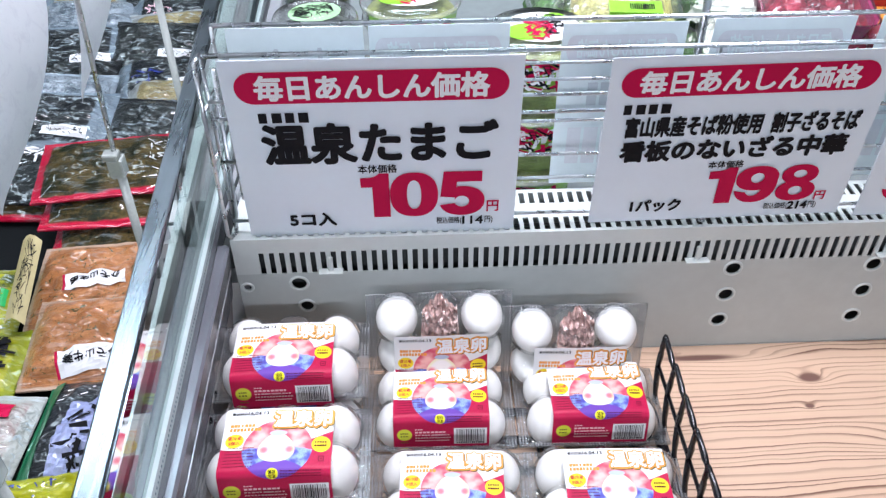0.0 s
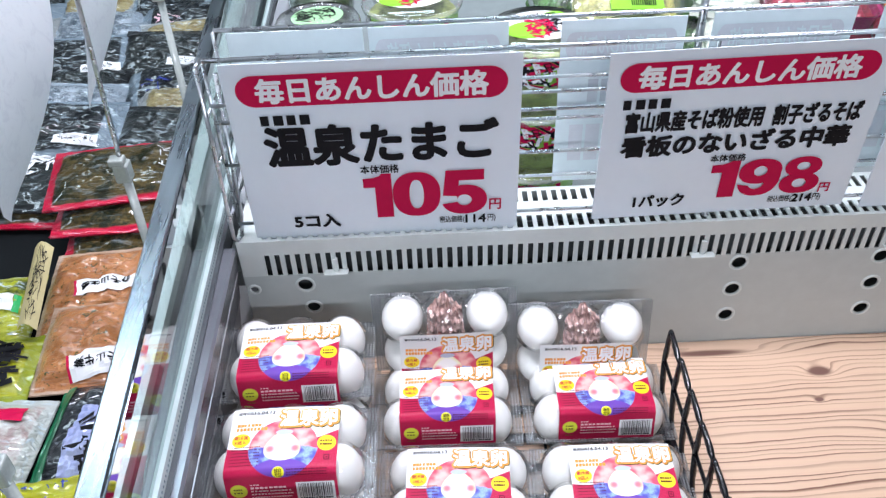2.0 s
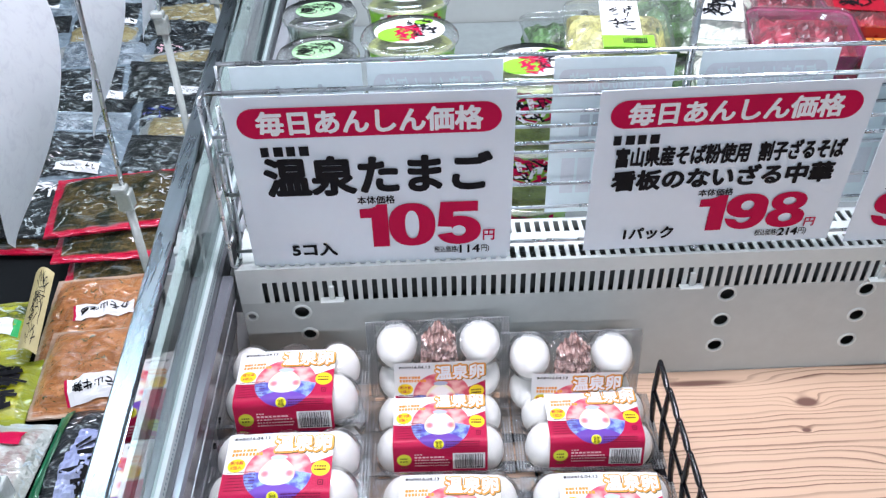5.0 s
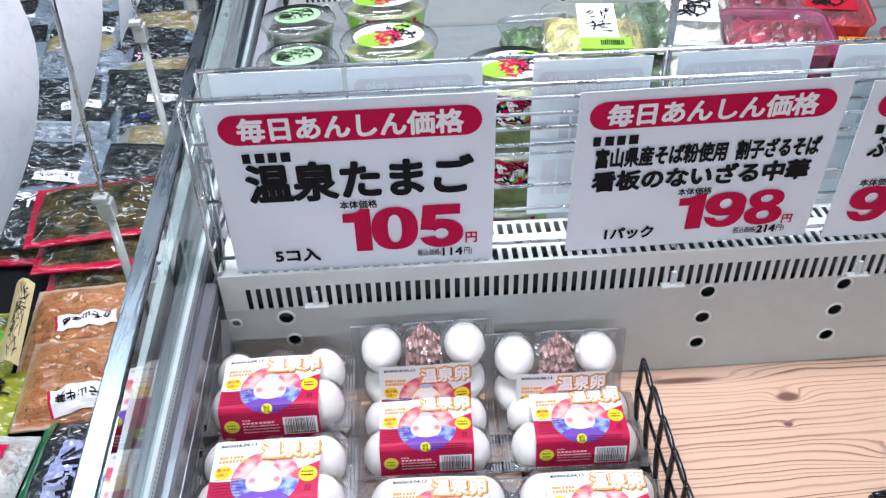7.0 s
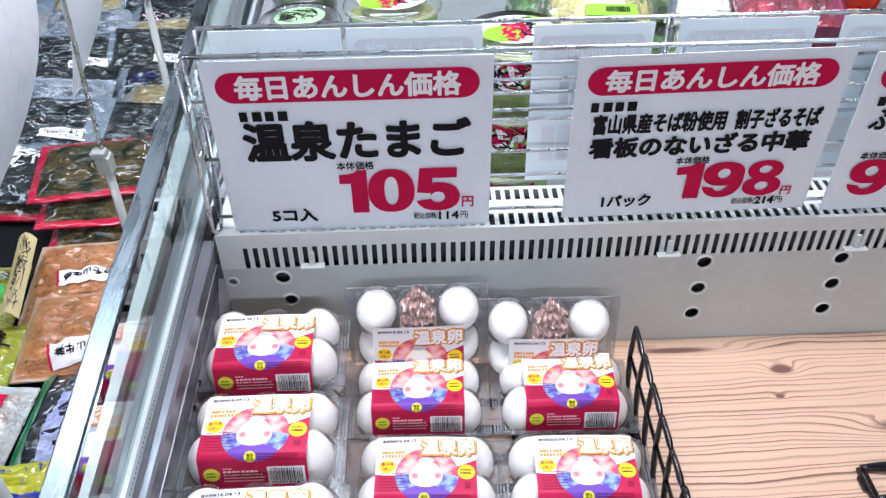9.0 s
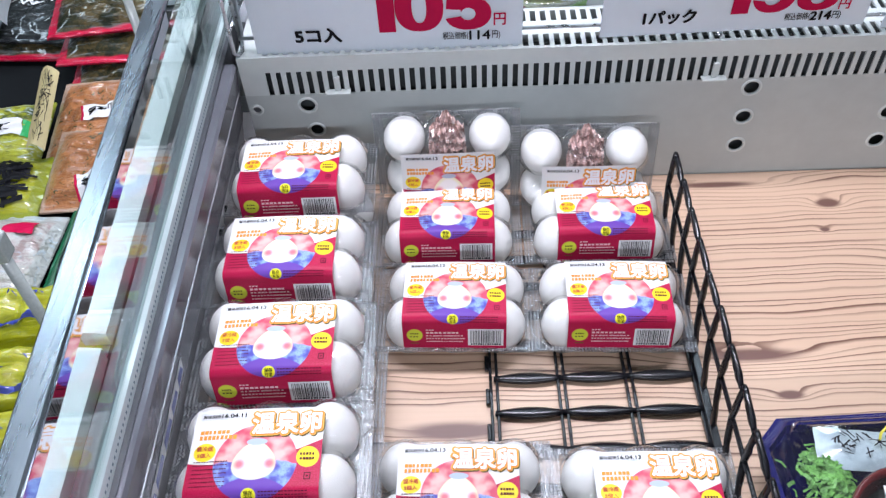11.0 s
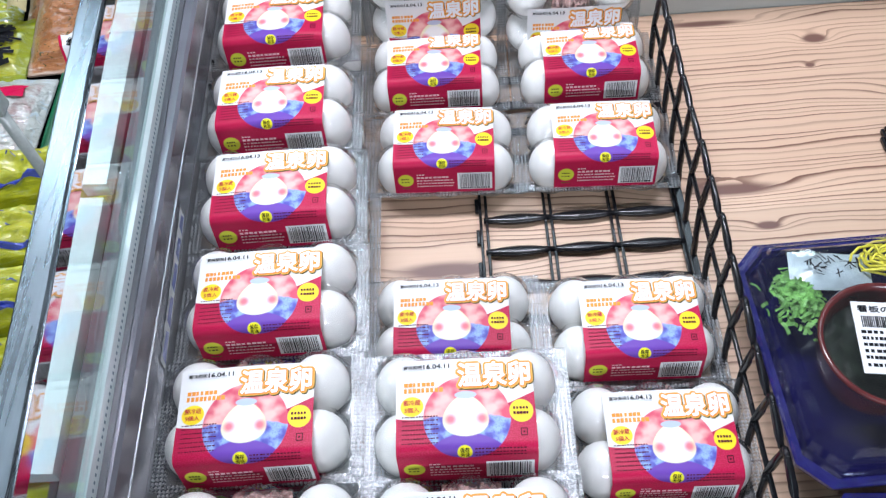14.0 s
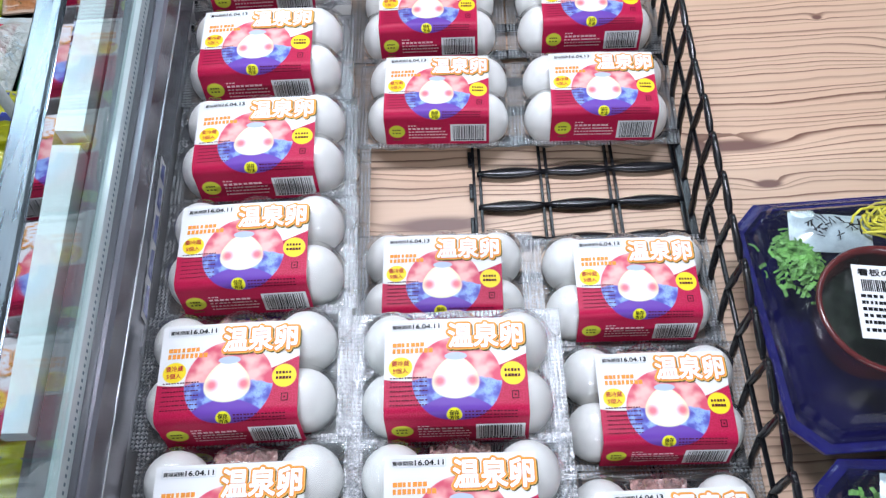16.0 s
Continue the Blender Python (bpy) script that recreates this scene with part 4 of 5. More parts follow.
def egg_pack(m, date="16.04.13", slide=0.0, label="", bare=False, off=0.0, peaked=False):
    """One clear pack: five eggs and a sauce sachet in a lidded tray with a printed label."""
    root = thing("egg_pack", label or "clear plastic pack of white eggs with crimson printed label", "egg pack", "egg packs on the display board", m=m)

    def child(name, me, parent=root, loc=(0, 0, 0), rot=0.0):
        ob = new(name, me)
        ob.parent, ob.location, ob.rotation_euler = parent, loc, (0, 0, rot)
        return ob
    child("tray", tray_mesh), child("flange", flange_mesh)
    lid = child("lid", lid_mesh)
    lid.visible_shadow = False
    for i, ex in enumerate(EGG_X):
        for j, ey in enumerate(EGG_Y):
            if i == 1 and j == 0:
                child("sauce_sachet", peaked_mesh if peaked else sachet_mesh, loc=(ex, ey, 0)).visible_shadow = True
            else:
                child("egg", egg_mesh, loc=(ex, ey, 0.001), rot=1.3 * i + j)
    if not bare:
        paper = child("label", label_mesh, loc=(off, -slide, 0))
        for name, me in print_meshes:
            ob = child(name, me, paper)
            if name in FINE_PRINT:
                tagged(ob, kind="stuff")
        child("date_frame", date_frame, paper), child("date_heading", date_heading, paper), child("date", date_meshes[date], paper)
    return root


def place(x, y_front, layer, date="16.04.13", turn=0.0, tilt=0.0, slide=0.0, bare=False, dz=0.0, off=0.0):
    """y_front: the lower front edge of the label."""
    z = SHELF + 0.0005 + layer * 0.0705 + dz
    return egg_pack(pose(x - off, y_front + 0.0535 + slide, z, tilt, 0, turn), date, slide, bare=bare, off=off)


D11, D13 = "16.04.11", "16.04.13"
for i, (x, y, d, turn) in enumerate(((-0.1865, 0.597, D13, 0.5), (-0.1800, 0.480, D13, 0.0), (-0.1720, 0.370, D13, 0.8), (-0.1720, 0.259, D11, 1.0), (-0.1725, 0.151, D11, 1.0), (-0.163, 0.044, D11, 0.6))):
    place(x, y, 1, d, turn, off=-0.0035 + 0.0015 * (i % 3), slide=0.012 if i == 0 else 0.003)
    place(x - 0.002, y + 0.003, 0, d, 0.0, off=-0.006)
for x, y, layer, d, turn in ((-0.0220, 0.591, 0, D13, -1.0), (-0.0150, 0.475, 0, D13, -2.2), (-0.0150, 0.262, 0, D13, -1.2), (-0.0055, 0.154, 0, D13, 0.0), (-0.0055, 0.147, 1, D11, -0.6), (-0.0050, 0.045, 0, D11, 0.0), (-0.0050, 0.045, 1, D11, -0.4),
                             (0.1510, 0.589, 0, D13, -1.2), (0.1500, 0.470, 0, D13, -2.2), (0.1520, 0.251, 0, D13, -1.0), (0.1590, 0.142, 0, D13, -0.8), (0.1560, 0.032, 0, D13, 0.0)):
    place(x, y, layer, d, turn, off=0.0045 if x > 0.1 else 0.0)
egg_pack(pose(-0.0205, 0.7420, 0.6860, 82, 0, 0.5), D13, 0.005, peaked=True)
egg_pack(pose(0.1360, 0.7360, 0.6640, 81, 0, -1.0), D13, 0.005, off=0.002, peaked=True)


# ---- black lattice dividers ----
def leaf_strap(bm, a, b, w0, w1, thick, side_axis, lobes=1, twist=0.0):
    """A flat strap from a to b that swells into leaves."""
    a, b = Vector(a), Vector(b)
    n = 8 * lobes
    d = (b - a).normalized()
    s = Vector(side_axis).normalized()
    t = d.cross(s).normalized()
    rings = []
    for i in range(n + 1):
        f = i / n
        w = w0 + (w1 - w0) * abs(math.sin(math.pi * f * lobes))
        ang = twist * math.sin(2 * math.pi * f * lobes)
        ss, tt = s * math.cos(ang) + t * math.sin(ang), t * math.cos(ang) - s * math.sin(ang)
        p = a + (b - a) * f
        rings.append([bm.verts.new(p + ss * (w * q) + tt * (thick * r)) for q, r in ((-1, 0), (-0.5, 1), (0.5, 1), (1, 0), (0.5, -1), (-0.5, -1))])
    for q, w in zip(rings, rings[1:]):
        for j in range(6):
            bm.faces.new((q[j], q[(j + 1) % 6], w[(j + 1) % 6], w[j]))
    bm.faces.new(rings[0][::-1]), bm.faces.new(rings[-1])
    return bm


def lattice_divider(x_left, x_wall, y0, y1, label):
    """L-shaped divider: an open floor grid and one upright diamond lattice."""
    root = thing("lattice_divider", label, "shelf divider", "lattice dividers")
    z = SHELF + 0.0045
    pitch = 0.0405
    n = int((y1 - y0) / pitch)
    foot = SHELF + 0.004
    cols = span(x_left, x_wall - 0.002, 4)
    for j in range(n + 1):
        y = y1 - 0.006 - j * pitch
        for a, b in zip(cols, cols[1:]):
            part("floor_strap", leaf_strap(bmesh.new(), (a, y, z + 0.001), (b, y, z + 0.001), 0.0030, 0.0072, 0.0030, (0, 1, 0)), M["rubber"], root, smooth=True)
        if j < n:
            for k, x in enumerate(cols):
                for dx in (-0.0032, 0.0032):
                    part("floor_strut", boxes((x + dx - 0.0015, x + dx + 0.0015, y - pitch, y, z - 0.003, z + 0.002), bevel=0.0006), M["rubber"], root)
                if k == 0:
                    part("edge_tab", boxes((x - 0.0085, x - 0.0047, y - 0.029, y - 0.011, z - 0.003, z + 0.0015), bevel=0.0008), M["rubber"], root)
    part("corner_bar", boxes((x_wall - 0.004, x_wall + 0.004, y0, y1, z - 0.004, z + 0.008), bevel=0.0012), M["rubber"], root)
    step, rail_z, peak = 0.0427, 0.6690, 0.7145
    m = int((y1 - y0) / step)
    part("rail", tube(bmesh.new(), [(x_wall, y, rail_z) for y in (y0, y1 + 0.002)], 0.0023, 8), M["rubber"], root, smooth=True)
    rnd = random.Random(6)
    for j in range(m + 1):
        y = y1 + 0.003 - j * step
        wob = rnd.uniform(-0.0012, 0.0012)
        node, top = (x_wall - 0.0012, y - 0.0015, rail_z), (x_wall + wob, y + 0.0005, peak)
        part("lattice_strap", leaf_strap(bmesh.new(), node, top, 0.0021, 0.0046, 0.0027, (0.35, 1, 0), 1, 0.5), M["rubber"], root, smooth=True)
        part("lattice_strap", leaf_strap(bmesh.new(), (x_wall, y - 0.0195, foot), node, 0.0020, 0.0046, 0.0027, (0.35, 1, 0), 1, 0.5), M["rubber"], root, smooth=True)
        part("peak_cap", tube(bmesh.new(), [(x_wall + wob, y + 0.0022, peak - 0.004), (x_wall + wob, y + 0.0008, peak + 0.0006), (x_wall + wob, y - 0.0025, peak + 0.0012), (x_wall + wob, y - 0.006, peak + 0.0004)], 0.0027, 8), M["rubber"], root, smooth=True)
        if j < m:
            part("lattice_link", leaf_strap(bmesh.new(), (x_wall + wob, y - 0.003, peak + 0.0008), (x_wall + 0.001, y - step + 0.0045, peak - 0.0075), 0.0020, 0.0042, 0.0026, (0.5, 0, 1), 1, 0.4), M["rubber"], root, smooth=True)
    return root


lattice_divider(0.0215, 0.2285, -0.12, 0.664, "black plastic lattice divider beside the egg packs")
lattice_divider(0.470, 0.680, -0.05, 0.552, "black plastic lattice divider lying empty on the board")


# ---- blue noodle trays ----
def octagon(w, d, cut, z):
    return [(-w / 2 + cut, -d / 2, z), (w / 2 - cut, -d / 2, z), (w / 2, -d / 2 + cut, z), (w / 2, d / 2 - cut, z), (w / 2 - cut, d / 2, z), (-w / 2 + cut, d / 2, z), (-w / 2, d / 2 - cut, z), (-w / 2, -d / 2 + cut, z)]


def loft(rings, cap_first=False, cap_last=False):
    bm = bmesh.new()
    made = [[bm.verts.new(p) for p in r] for r in rings]
    for q, w in zip(made, made[1:]):
        for j in range(len(q)):
            bm.faces.new((q[j], q[(j + 1) % len(q)], w[(j + 1) % len(w)], w[j]))
    if cap_first:
        bm.faces.new(made[0][::-1])
    if cap_last:
        bm.faces.new(made[-1])
    return bm


def indigo():
    n = Nodes("indigo_plastic")
    n.set(color=n.mix(n.noise(20, 3), (0.0025, 0.002, 0.030), (0.006, 0.005, 0.075)), rough=0.16, coat=0.2, coat_rough=0.05, spec=0.35)
    n.bump(n.noise(35, 2), 0.08, 0.002)
    return n.mat


M["indigo"] = indigo()
M["blue_rim"] = plain("lit_rim_blue", (0.010, 0.009, 0.10), 0.15, vary=0.3, scale=30, coat=0.6)
M["bowl"] = plain("dark_red_plastic", (0.11, 0.014, 0.014), 0.22, vary=0.2, scale=40, coat=0.6)
M["onion"] = plain("chopped_leek", (0.13, 0.33, 0.07), 0.5, vary=0.6, scale=120, bump=0.5, bscale=300)
M["noodle"] = plain("yellow_noodles", (0.66, 0.60, 0.05), 0.35, vary=0.2, scale=90)
M["sachet_grey"] = plain("foil_sachet", (0.40, 0.49, 0.52), 0.25, vary=0.15, scale=30, bump=0.2, bscale=90, coat=0.6)
M["soup"] = plain("dark_noodles", (0.012, 0.018, 0.012), 0.4, vary=0.6, scale=90, bump=0.3, bscale=150, spec=0.15)
M["tray_lid"] = film("noodle_tray_lid", gloss=0.25, rough=0.05, bump=0.12, scale=30, veil=0.012)


def noodle_tray(x, y, z, turn, label, seed):
    rnd = random.Random(seed)
    root = thing("noodle_tray", label, "food tray", "noodle trays on the board", m=pose(x, y, z, 0, 0, turn))
    w, d = 0.218, 0.232
    rings = [octagon(w - 0.05, d - 0.05, 0.0166, 0.0), octagon(w - 0.044, d - 0.044, 0.0179, 0.012), octagon(w - 0.028, d - 0.028, 0.0192, 0.016), octagon(w - 0.022, d - 0.022, 0.0205, 0.030),
             octagon(w - 0.008, d - 0.008, 0.0218, 0.034), octagon(w - 0.004, d - 0.004, 0.0224, 0.046), octagon(w, d, 0.0230, 0.0475), octagon(w, d, 0.0230, 0.0500), octagon(w - 0.012, d - 0.012, 0.0218, 0.0500),
             octagon(w - 0.018, d - 0.018, 0.0211, 0.040), octagon(w - 0.060, d - 0.060, 0.0166, 0.0100)]
    part("tray_base", loft(rings, True, True), M["indigo"], root, "glossy dark blue stepped tray")
    # The rim's brighter blue stands in for light shining through the plastic.
    part("rim", loft([octagon(w + 0.001, d + 0.001, 0.0230, 0.0470), octagon(w + 0.001, d + 0.001, 0.0230, 0.0506), octagon(w - 0.014, d - 0.014, 0.0218, 0.0506), octagon(w - 0.019, d - 0.019, 0.0211, 0.0410)]), M["blue_rim"], root, "tray rim in a brighter blue for light through it")
    lid = part("lid", loft([octagon(w + 0.002, d + 0.002, 0.0230, 0.0490), octagon(w - 0.004, d - 0.004, 0.0230, 0.0525), octagon(w - 0.010, d - 0.010, 0.0230, 0.0545), octagon(w - 0.013, d - 0.013, 0.0230, 0.0580), octagon(w - 0.018, d - 0.018, 0.0230, 0.0575), octagon(w - 0.024, d - 0.024, 0.0230, 0.0660),
                            octagon(w - 0.028, d - 0.028, 0.0224, 0.0680), octagon(w - 0.034, d - 0.034, 0.0218, 0.0672),
                            octagon(w - 0.045, d - 0.045, 0.0205, 0.0735), octagon(w - 0.060, d - 0.060, 0.0192, 0.0740)], False, True), M["tray_lid"], root, "clear domed lid")
    lid.visible_shadow = False
    cx, cy = -0.004, -0.002
    part("bowl", lathe(bmesh.new(), [(0.045, 0.012), (0.055, 0.040), (0.0580, 0.060), (0.0605, 0.0640), (0.0590, 0.0665), (0.0560, 0.0660), (0.0535, 0.058), (0.046, 0.030)], 40, cx, cy), M["bowl"], root, "dark red round bowl", True)
    bm = grid(bmesh.new(), span(-0.05, 0.05, 15), span(-0.05, 0.05, 15), lambda a, b: (cx + a * math.sqrt(max(0, 1 - (b / 0.05) ** 2 / 2)), cy + b * math.sqrt(max(0, 1 - (a / 0.05) ** 2 / 2)), 0.044 + 0.005 * rnd.random()))
    part("bowl_filling", bm, M["soup"], root, smooth=True)
    bm = bmesh.new()
    for i in range(330):
        a, b = -0.060 + rnd.gauss(0, 0.010), 0.060 + rnd.gauss(0, 0.014)
        a, b = max(-0.092, min(-0.030, a)), max(0.012, min(0.092, b))
        zz = 0.034 + 0.020 * math.exp(-((a + 0.060) / 0.02) ** 2 - ((b - 0.056) / 0.03) ** 2) + rnd.uniform(0, 0.006)
        t, r, w, bend = rnd.uniform(0, 6.28), rnd.uniform(0.003, 0.0065), rnd.uniform(0.0008, 0.0019), rnd.uniform(0.001, 0.003)
        d, e = Vector((math.cos(t), math.sin(t), rnd.uniform(-0.3, 0.3))) * r, Vector((-math.sin(t), math.cos(t), rnd.uniform(-0.6, 0.6))) * w
        c = Vector((a, b, zz))
        rows = [[bm.verts.new(c + d * q + e * k + Vector((0, 0, bend * (1 - q * q)))) for k in (-1, 1)] for q in (-1, 0, 1)]
        for q0, q1 in zip(rows, rows[1:]):
            bm.faces.new((q0[0], q0[1], q1[1], q1[0]))
    part("chopped_leek", bm, M["onion"], root, "chopped green leek")
    bm = grid(bmesh.new(), span(-0.036, 0.036, 13), span(-0.020, 0.020, 9), lambda a, b: (a - 0.026 + 0.2 * b, 0.080 + b - 0.15 * a, 0.052 + 0.008 * (1 - (a / 0.036) ** 2) * (1 - (b / 0.02) ** 2) + 0.002 * noise.noise((a * 80, b * 80, seed))))
    sachet = part("seasoning_sachet", bm, M["sachet_grey"], root, "grey foil sachet", True)
    part("sachet_print", lay(scribble(-0.024, 0.024, -0.010, 0.010, 20, seed), lambda c: Vector((c.x - 0.026 + 0.2 * c.y, 0.080 + c.y - 0.15 * c.x, 0.0635))), M["black"], sachet)
    for i in range(26):
        a0, r = rnd.uniform(0, 6.28), rnd.uniform(0.012, 0.030)
        ox, oy = 0.040 + rnd.uniform(-0.014, 0.018), 0.088 + rnd.uniform(-0.008, 0.008)
        pts = [(ox + r * math.cos(a0 + k * 0.42) * 1.3, oy + 0.55 * r * math.sin(a0 + k * 0.42), 0.056 + 0.007 * rnd.random() + 0.004 * math.sin(k)) for k in range(10)]
        part("noodle", tube(bmesh.new(), pts, 0.0013, 5), M["noodle"], root, smooth=True)
    tag = part("paper_label", lay(boxes((-0.040, 0.040, -0.034, 0.034, 0, 0.0006)), lambda c: pose(0.004, -0.004, 0.0746, 0, 0, -9) @ c), M["white"], root, "white printed label")
    part("label_print", lay(bars([(-0.034, 0.002, 0.009, 0.020, 22)] + [(-0.036, rnd.uniform(0.010, 0.036), v, v + 0.003, 14) for v in (0.003, -0.003, -0.009, -0.015, -0.021, -0.028)], seed), lambda c: pose(0.004, -0.004, 0.0756, 0, 0, -9) @ c), M["black"], tag)
    part("label_words", lay(writing("\u770b\u677f\u306e\u306a\u3044\u5272\u5b50", -0.036, 0.030, 0.0235, 0.0305, 0.02), lambda c: pose(0.004, -0.004, 0.0756, 0, 0, -9) @ c), M["black"], tag)
    return root


noodle_tray(0.3640, 0.2620, SHELF + 0.0005, 2.0, "dark blue noodle tray with red bowl under a clear lid", 3)
noodle_tray(0.3700, 0.0180, SHELF + 0.0005, -3.0, "dark blue noodle tray with clear lid and leek garnish", 8)


# ---- pouches in the next bay along ----
def pouch_film(name, border, a, b, rim=0.08, scale=45.0, crumple=0.6, rough=0.18, speck=None, haze_amount=0.75):
    """Printed or clear pouch: a border colour round a mottled filling, under glossy creased film."""
    n = Nodes(name)
    u, v, _ = n.split(n.coords("UV"))
    eu = n.math("ABSOLUTE", n.math("SUBTRACT", u, 0.5))
    ev = n.math("ABSOLUTE", n.math("SUBTRACT", v, 0.5))
    edge = n.math("MAXIMUM", eu, ev)
    wob = n.math("MULTIPLY", n.math("SUBTRACT", n.noise(18, 2), 0.5), 0.06)
    inside = n.step(n.math("ADD", edge, wob), 0.5 - rim, 0.5 - rim - 0.02)
    mott = n.math("ADD", n.math("MULTIPLY", n.noise(scale, 4, 0.65), 0.7), n.math("MULTIPLY", n.noise(scale * 6, 2), 0.3))
    fill = n.mix(n.step(mott, 0.40, 0.60), a, b)
    if speck:
        fill = n.mix(n.step(n.noise(110, 2, distortion=1.5), 0.62, 0.67), fill, speck)
    n.set(color=n.mix(inside, border, fill), rough=rough + 0.1, coat=0.75, coat_rough=0.05, spec=0.3)
    stretch = n.add("ShaderNodeMapping")
    stretch.inputs["Scale"].default_value = (0.20, 1.0, 1.0)
    stretch.inputs["Rotation"].default_value = (0, 0, 0.25)
    n.tree.links.new(n.coords(), stretch.inputs[0])
    crease = n.math("ADD", n.noise(120, 6, 0.62, vec=stretch.outputs[0], distortion=0.9), n.math("MULTIPLY", n.voronoi(75, vec=stretch.outputs[0]), 0.45))
    # Pale blue-white streaks paint the creased film's glare into the colour.
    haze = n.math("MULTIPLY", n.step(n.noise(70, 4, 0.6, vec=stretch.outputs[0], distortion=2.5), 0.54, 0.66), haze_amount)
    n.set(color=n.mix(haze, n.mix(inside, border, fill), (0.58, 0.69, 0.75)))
    n.bump(crease, min(1.0, crumple * 1.25), 0.010)
    return n.mat


POUCH = {
    "miso": pouch_film("miso_filling", (0.50, 0.34, 0.24), (0.36, 0.135, 0.045), (0.52, 0.22, 0.085), 0.025, 25, 0.5, speck=(0.05, 0.06, 0.015), haze_amount=0.12),
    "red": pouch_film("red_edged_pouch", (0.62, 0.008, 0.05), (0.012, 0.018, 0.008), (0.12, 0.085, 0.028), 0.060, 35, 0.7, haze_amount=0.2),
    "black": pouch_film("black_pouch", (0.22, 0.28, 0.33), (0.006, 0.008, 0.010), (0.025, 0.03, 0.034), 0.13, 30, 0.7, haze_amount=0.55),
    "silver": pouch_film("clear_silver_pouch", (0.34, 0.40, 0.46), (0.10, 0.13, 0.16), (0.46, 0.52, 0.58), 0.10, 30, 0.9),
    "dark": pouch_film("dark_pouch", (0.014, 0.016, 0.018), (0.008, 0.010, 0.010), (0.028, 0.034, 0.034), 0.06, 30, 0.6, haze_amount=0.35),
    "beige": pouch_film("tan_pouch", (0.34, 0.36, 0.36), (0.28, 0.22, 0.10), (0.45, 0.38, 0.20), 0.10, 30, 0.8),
    "yellow": pouch_film("yellow_pouch", (0.27, 0.31, 0.015), (0.29, 0.31, 0.008), (0.42, 0.42, 0.015), 0.06, 12, 0.35, haze_amount=0.10),
    "pickle": pouch_film("green_pickle_pouch", (0.30, 0.32, 0.03), (0.035, 0.06, 0.008), (0.42, 0.44, 0.03), 0.05, 22, 0.5),
    "green": pouch_film("green_edged_pouch", (0.010, 0.13, 0.055), (0.010, 0.012, 0.016), (0.03, 0.035, 0.04), 0.07, 30, 0.6, haze_amount=0.25),
    "clear": pouch_film("pale_pouch", (0.55, 0.58, 0.55), (0.40, 0.30, 0.28), (0.62, 0.62, 0.58), 0.08, 25, 0.8),
}
M["green_dark"] = plain("dark_green_print", (0.008, 0.12, 0.05), 0.3, vary=0.15, coat=0.8)
M["lilac"] = plain("lilac_print", (0.30, 0.34, 0.55), 0.3, vary=0.15, scale=60, coat=0.8)
M["blue"] = plain("blue_print", (0.03, 0.05, 0.32), 0.3, vary=0.1, coat=0.8)
M["cream"] = plain("cream_card", (0.50, 0.41, 0.20), 0.5, vary=0.08, scale=20)
M["pale_yellow"] = plain("pale_yellow_card", (0.70, 0.68, 0.30), 0.4, vary=0.08, scale=20, coat=0.5)
M["green_print"] = plain("green_print", (0.02, 0.40, 0.10), 0.3, vary=0.1, coat=0.8)
pouch_meshes = {}


def pouch_shape(w, d, h, seed):
    """A filled pillow pouch with flat crimped seals and creases; returns its surface height too."""
    def height(x, y):
        fx, fy = 2 * x / w, 2 * y / d
        body = (1 - min(1, abs(fx) / 0.97) ** 5) * (1 - min(1, abs(fy) / 0.90) ** 4)
        wr = noise.noise((x * 28, y * 28, seed)) * 0.34 + noise.noise((x * 60, y * 120, seed + 7)) * 0.30 + abs(noise.noise((x * 130, y * 190, seed + 9))) * 0.16
        return 0.0015 + h * body * (0.85 + wr) + 0.0025 * (1 - body) * noise.noise((x * 60, y * 60, seed + 3)) + 0.001
    return height


def pouch(kind, x, y, z, w, d, h, turn=0.0, tx=0.0, ty=0.0, seed=1, label="", category="food pouch", group="pouches in the chilled bay", prints=()):
    root = thing("food_pouch", label, category, group, m=pose(x, y, z, tx, ty, turn))
    f = pouch_shape(w, d, h, seed)
    bm = bmesh.new()
    xs, ys = span(-w / 2, w / 2, 31), span(-d / 2, d / 2, 33)
    grid(bm, xs, ys, f, uv=lambda a, b: (a / w + 0.5, b / d + 0.5))
    base = [bm.verts.new((a, b, 0)) for a, b in ((-w / 2, -d / 2), (w / 2, -d / 2), (w / 2, d / 2), (-w / 2, d / 2))]
    bm.faces.new(base[::-1])
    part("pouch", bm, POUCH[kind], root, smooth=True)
    for name, mat, shape, lift in prints:
        part(name, lay(shape, lambda c: Vector((c.x, c.y, f(max(-w / 2, min(w / 2, c.x)), max(-d / 2, min(d / 2, c.y))) + lift + c.z))), M[mat], root)
    return root


def patch(x0, x1, y0, y1, n=12, turn=0.0):
    bm = grid(bmesh.new(), span(x0, x1, n), span(y0, y1, n), lambda a, b: 0.0)
    c = Vector(((x0 + x1) / 2, (y0 + y1) / 2, 0))
    return lay(bm, lambda p: c + pose(0, 0, 0, 0, 0, turn) @ (p - c)) if turn else bm


def turned(bm, x, y, turn):
    return lay(bm, lambda p: pose(x, y, 0, 0, 0, turn) @ p)


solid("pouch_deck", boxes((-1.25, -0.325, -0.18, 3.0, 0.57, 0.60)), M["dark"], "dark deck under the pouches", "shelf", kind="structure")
SMALL = 0.0026
MISO = "\u307f\u305d\u5c71\u725b\u84a1"
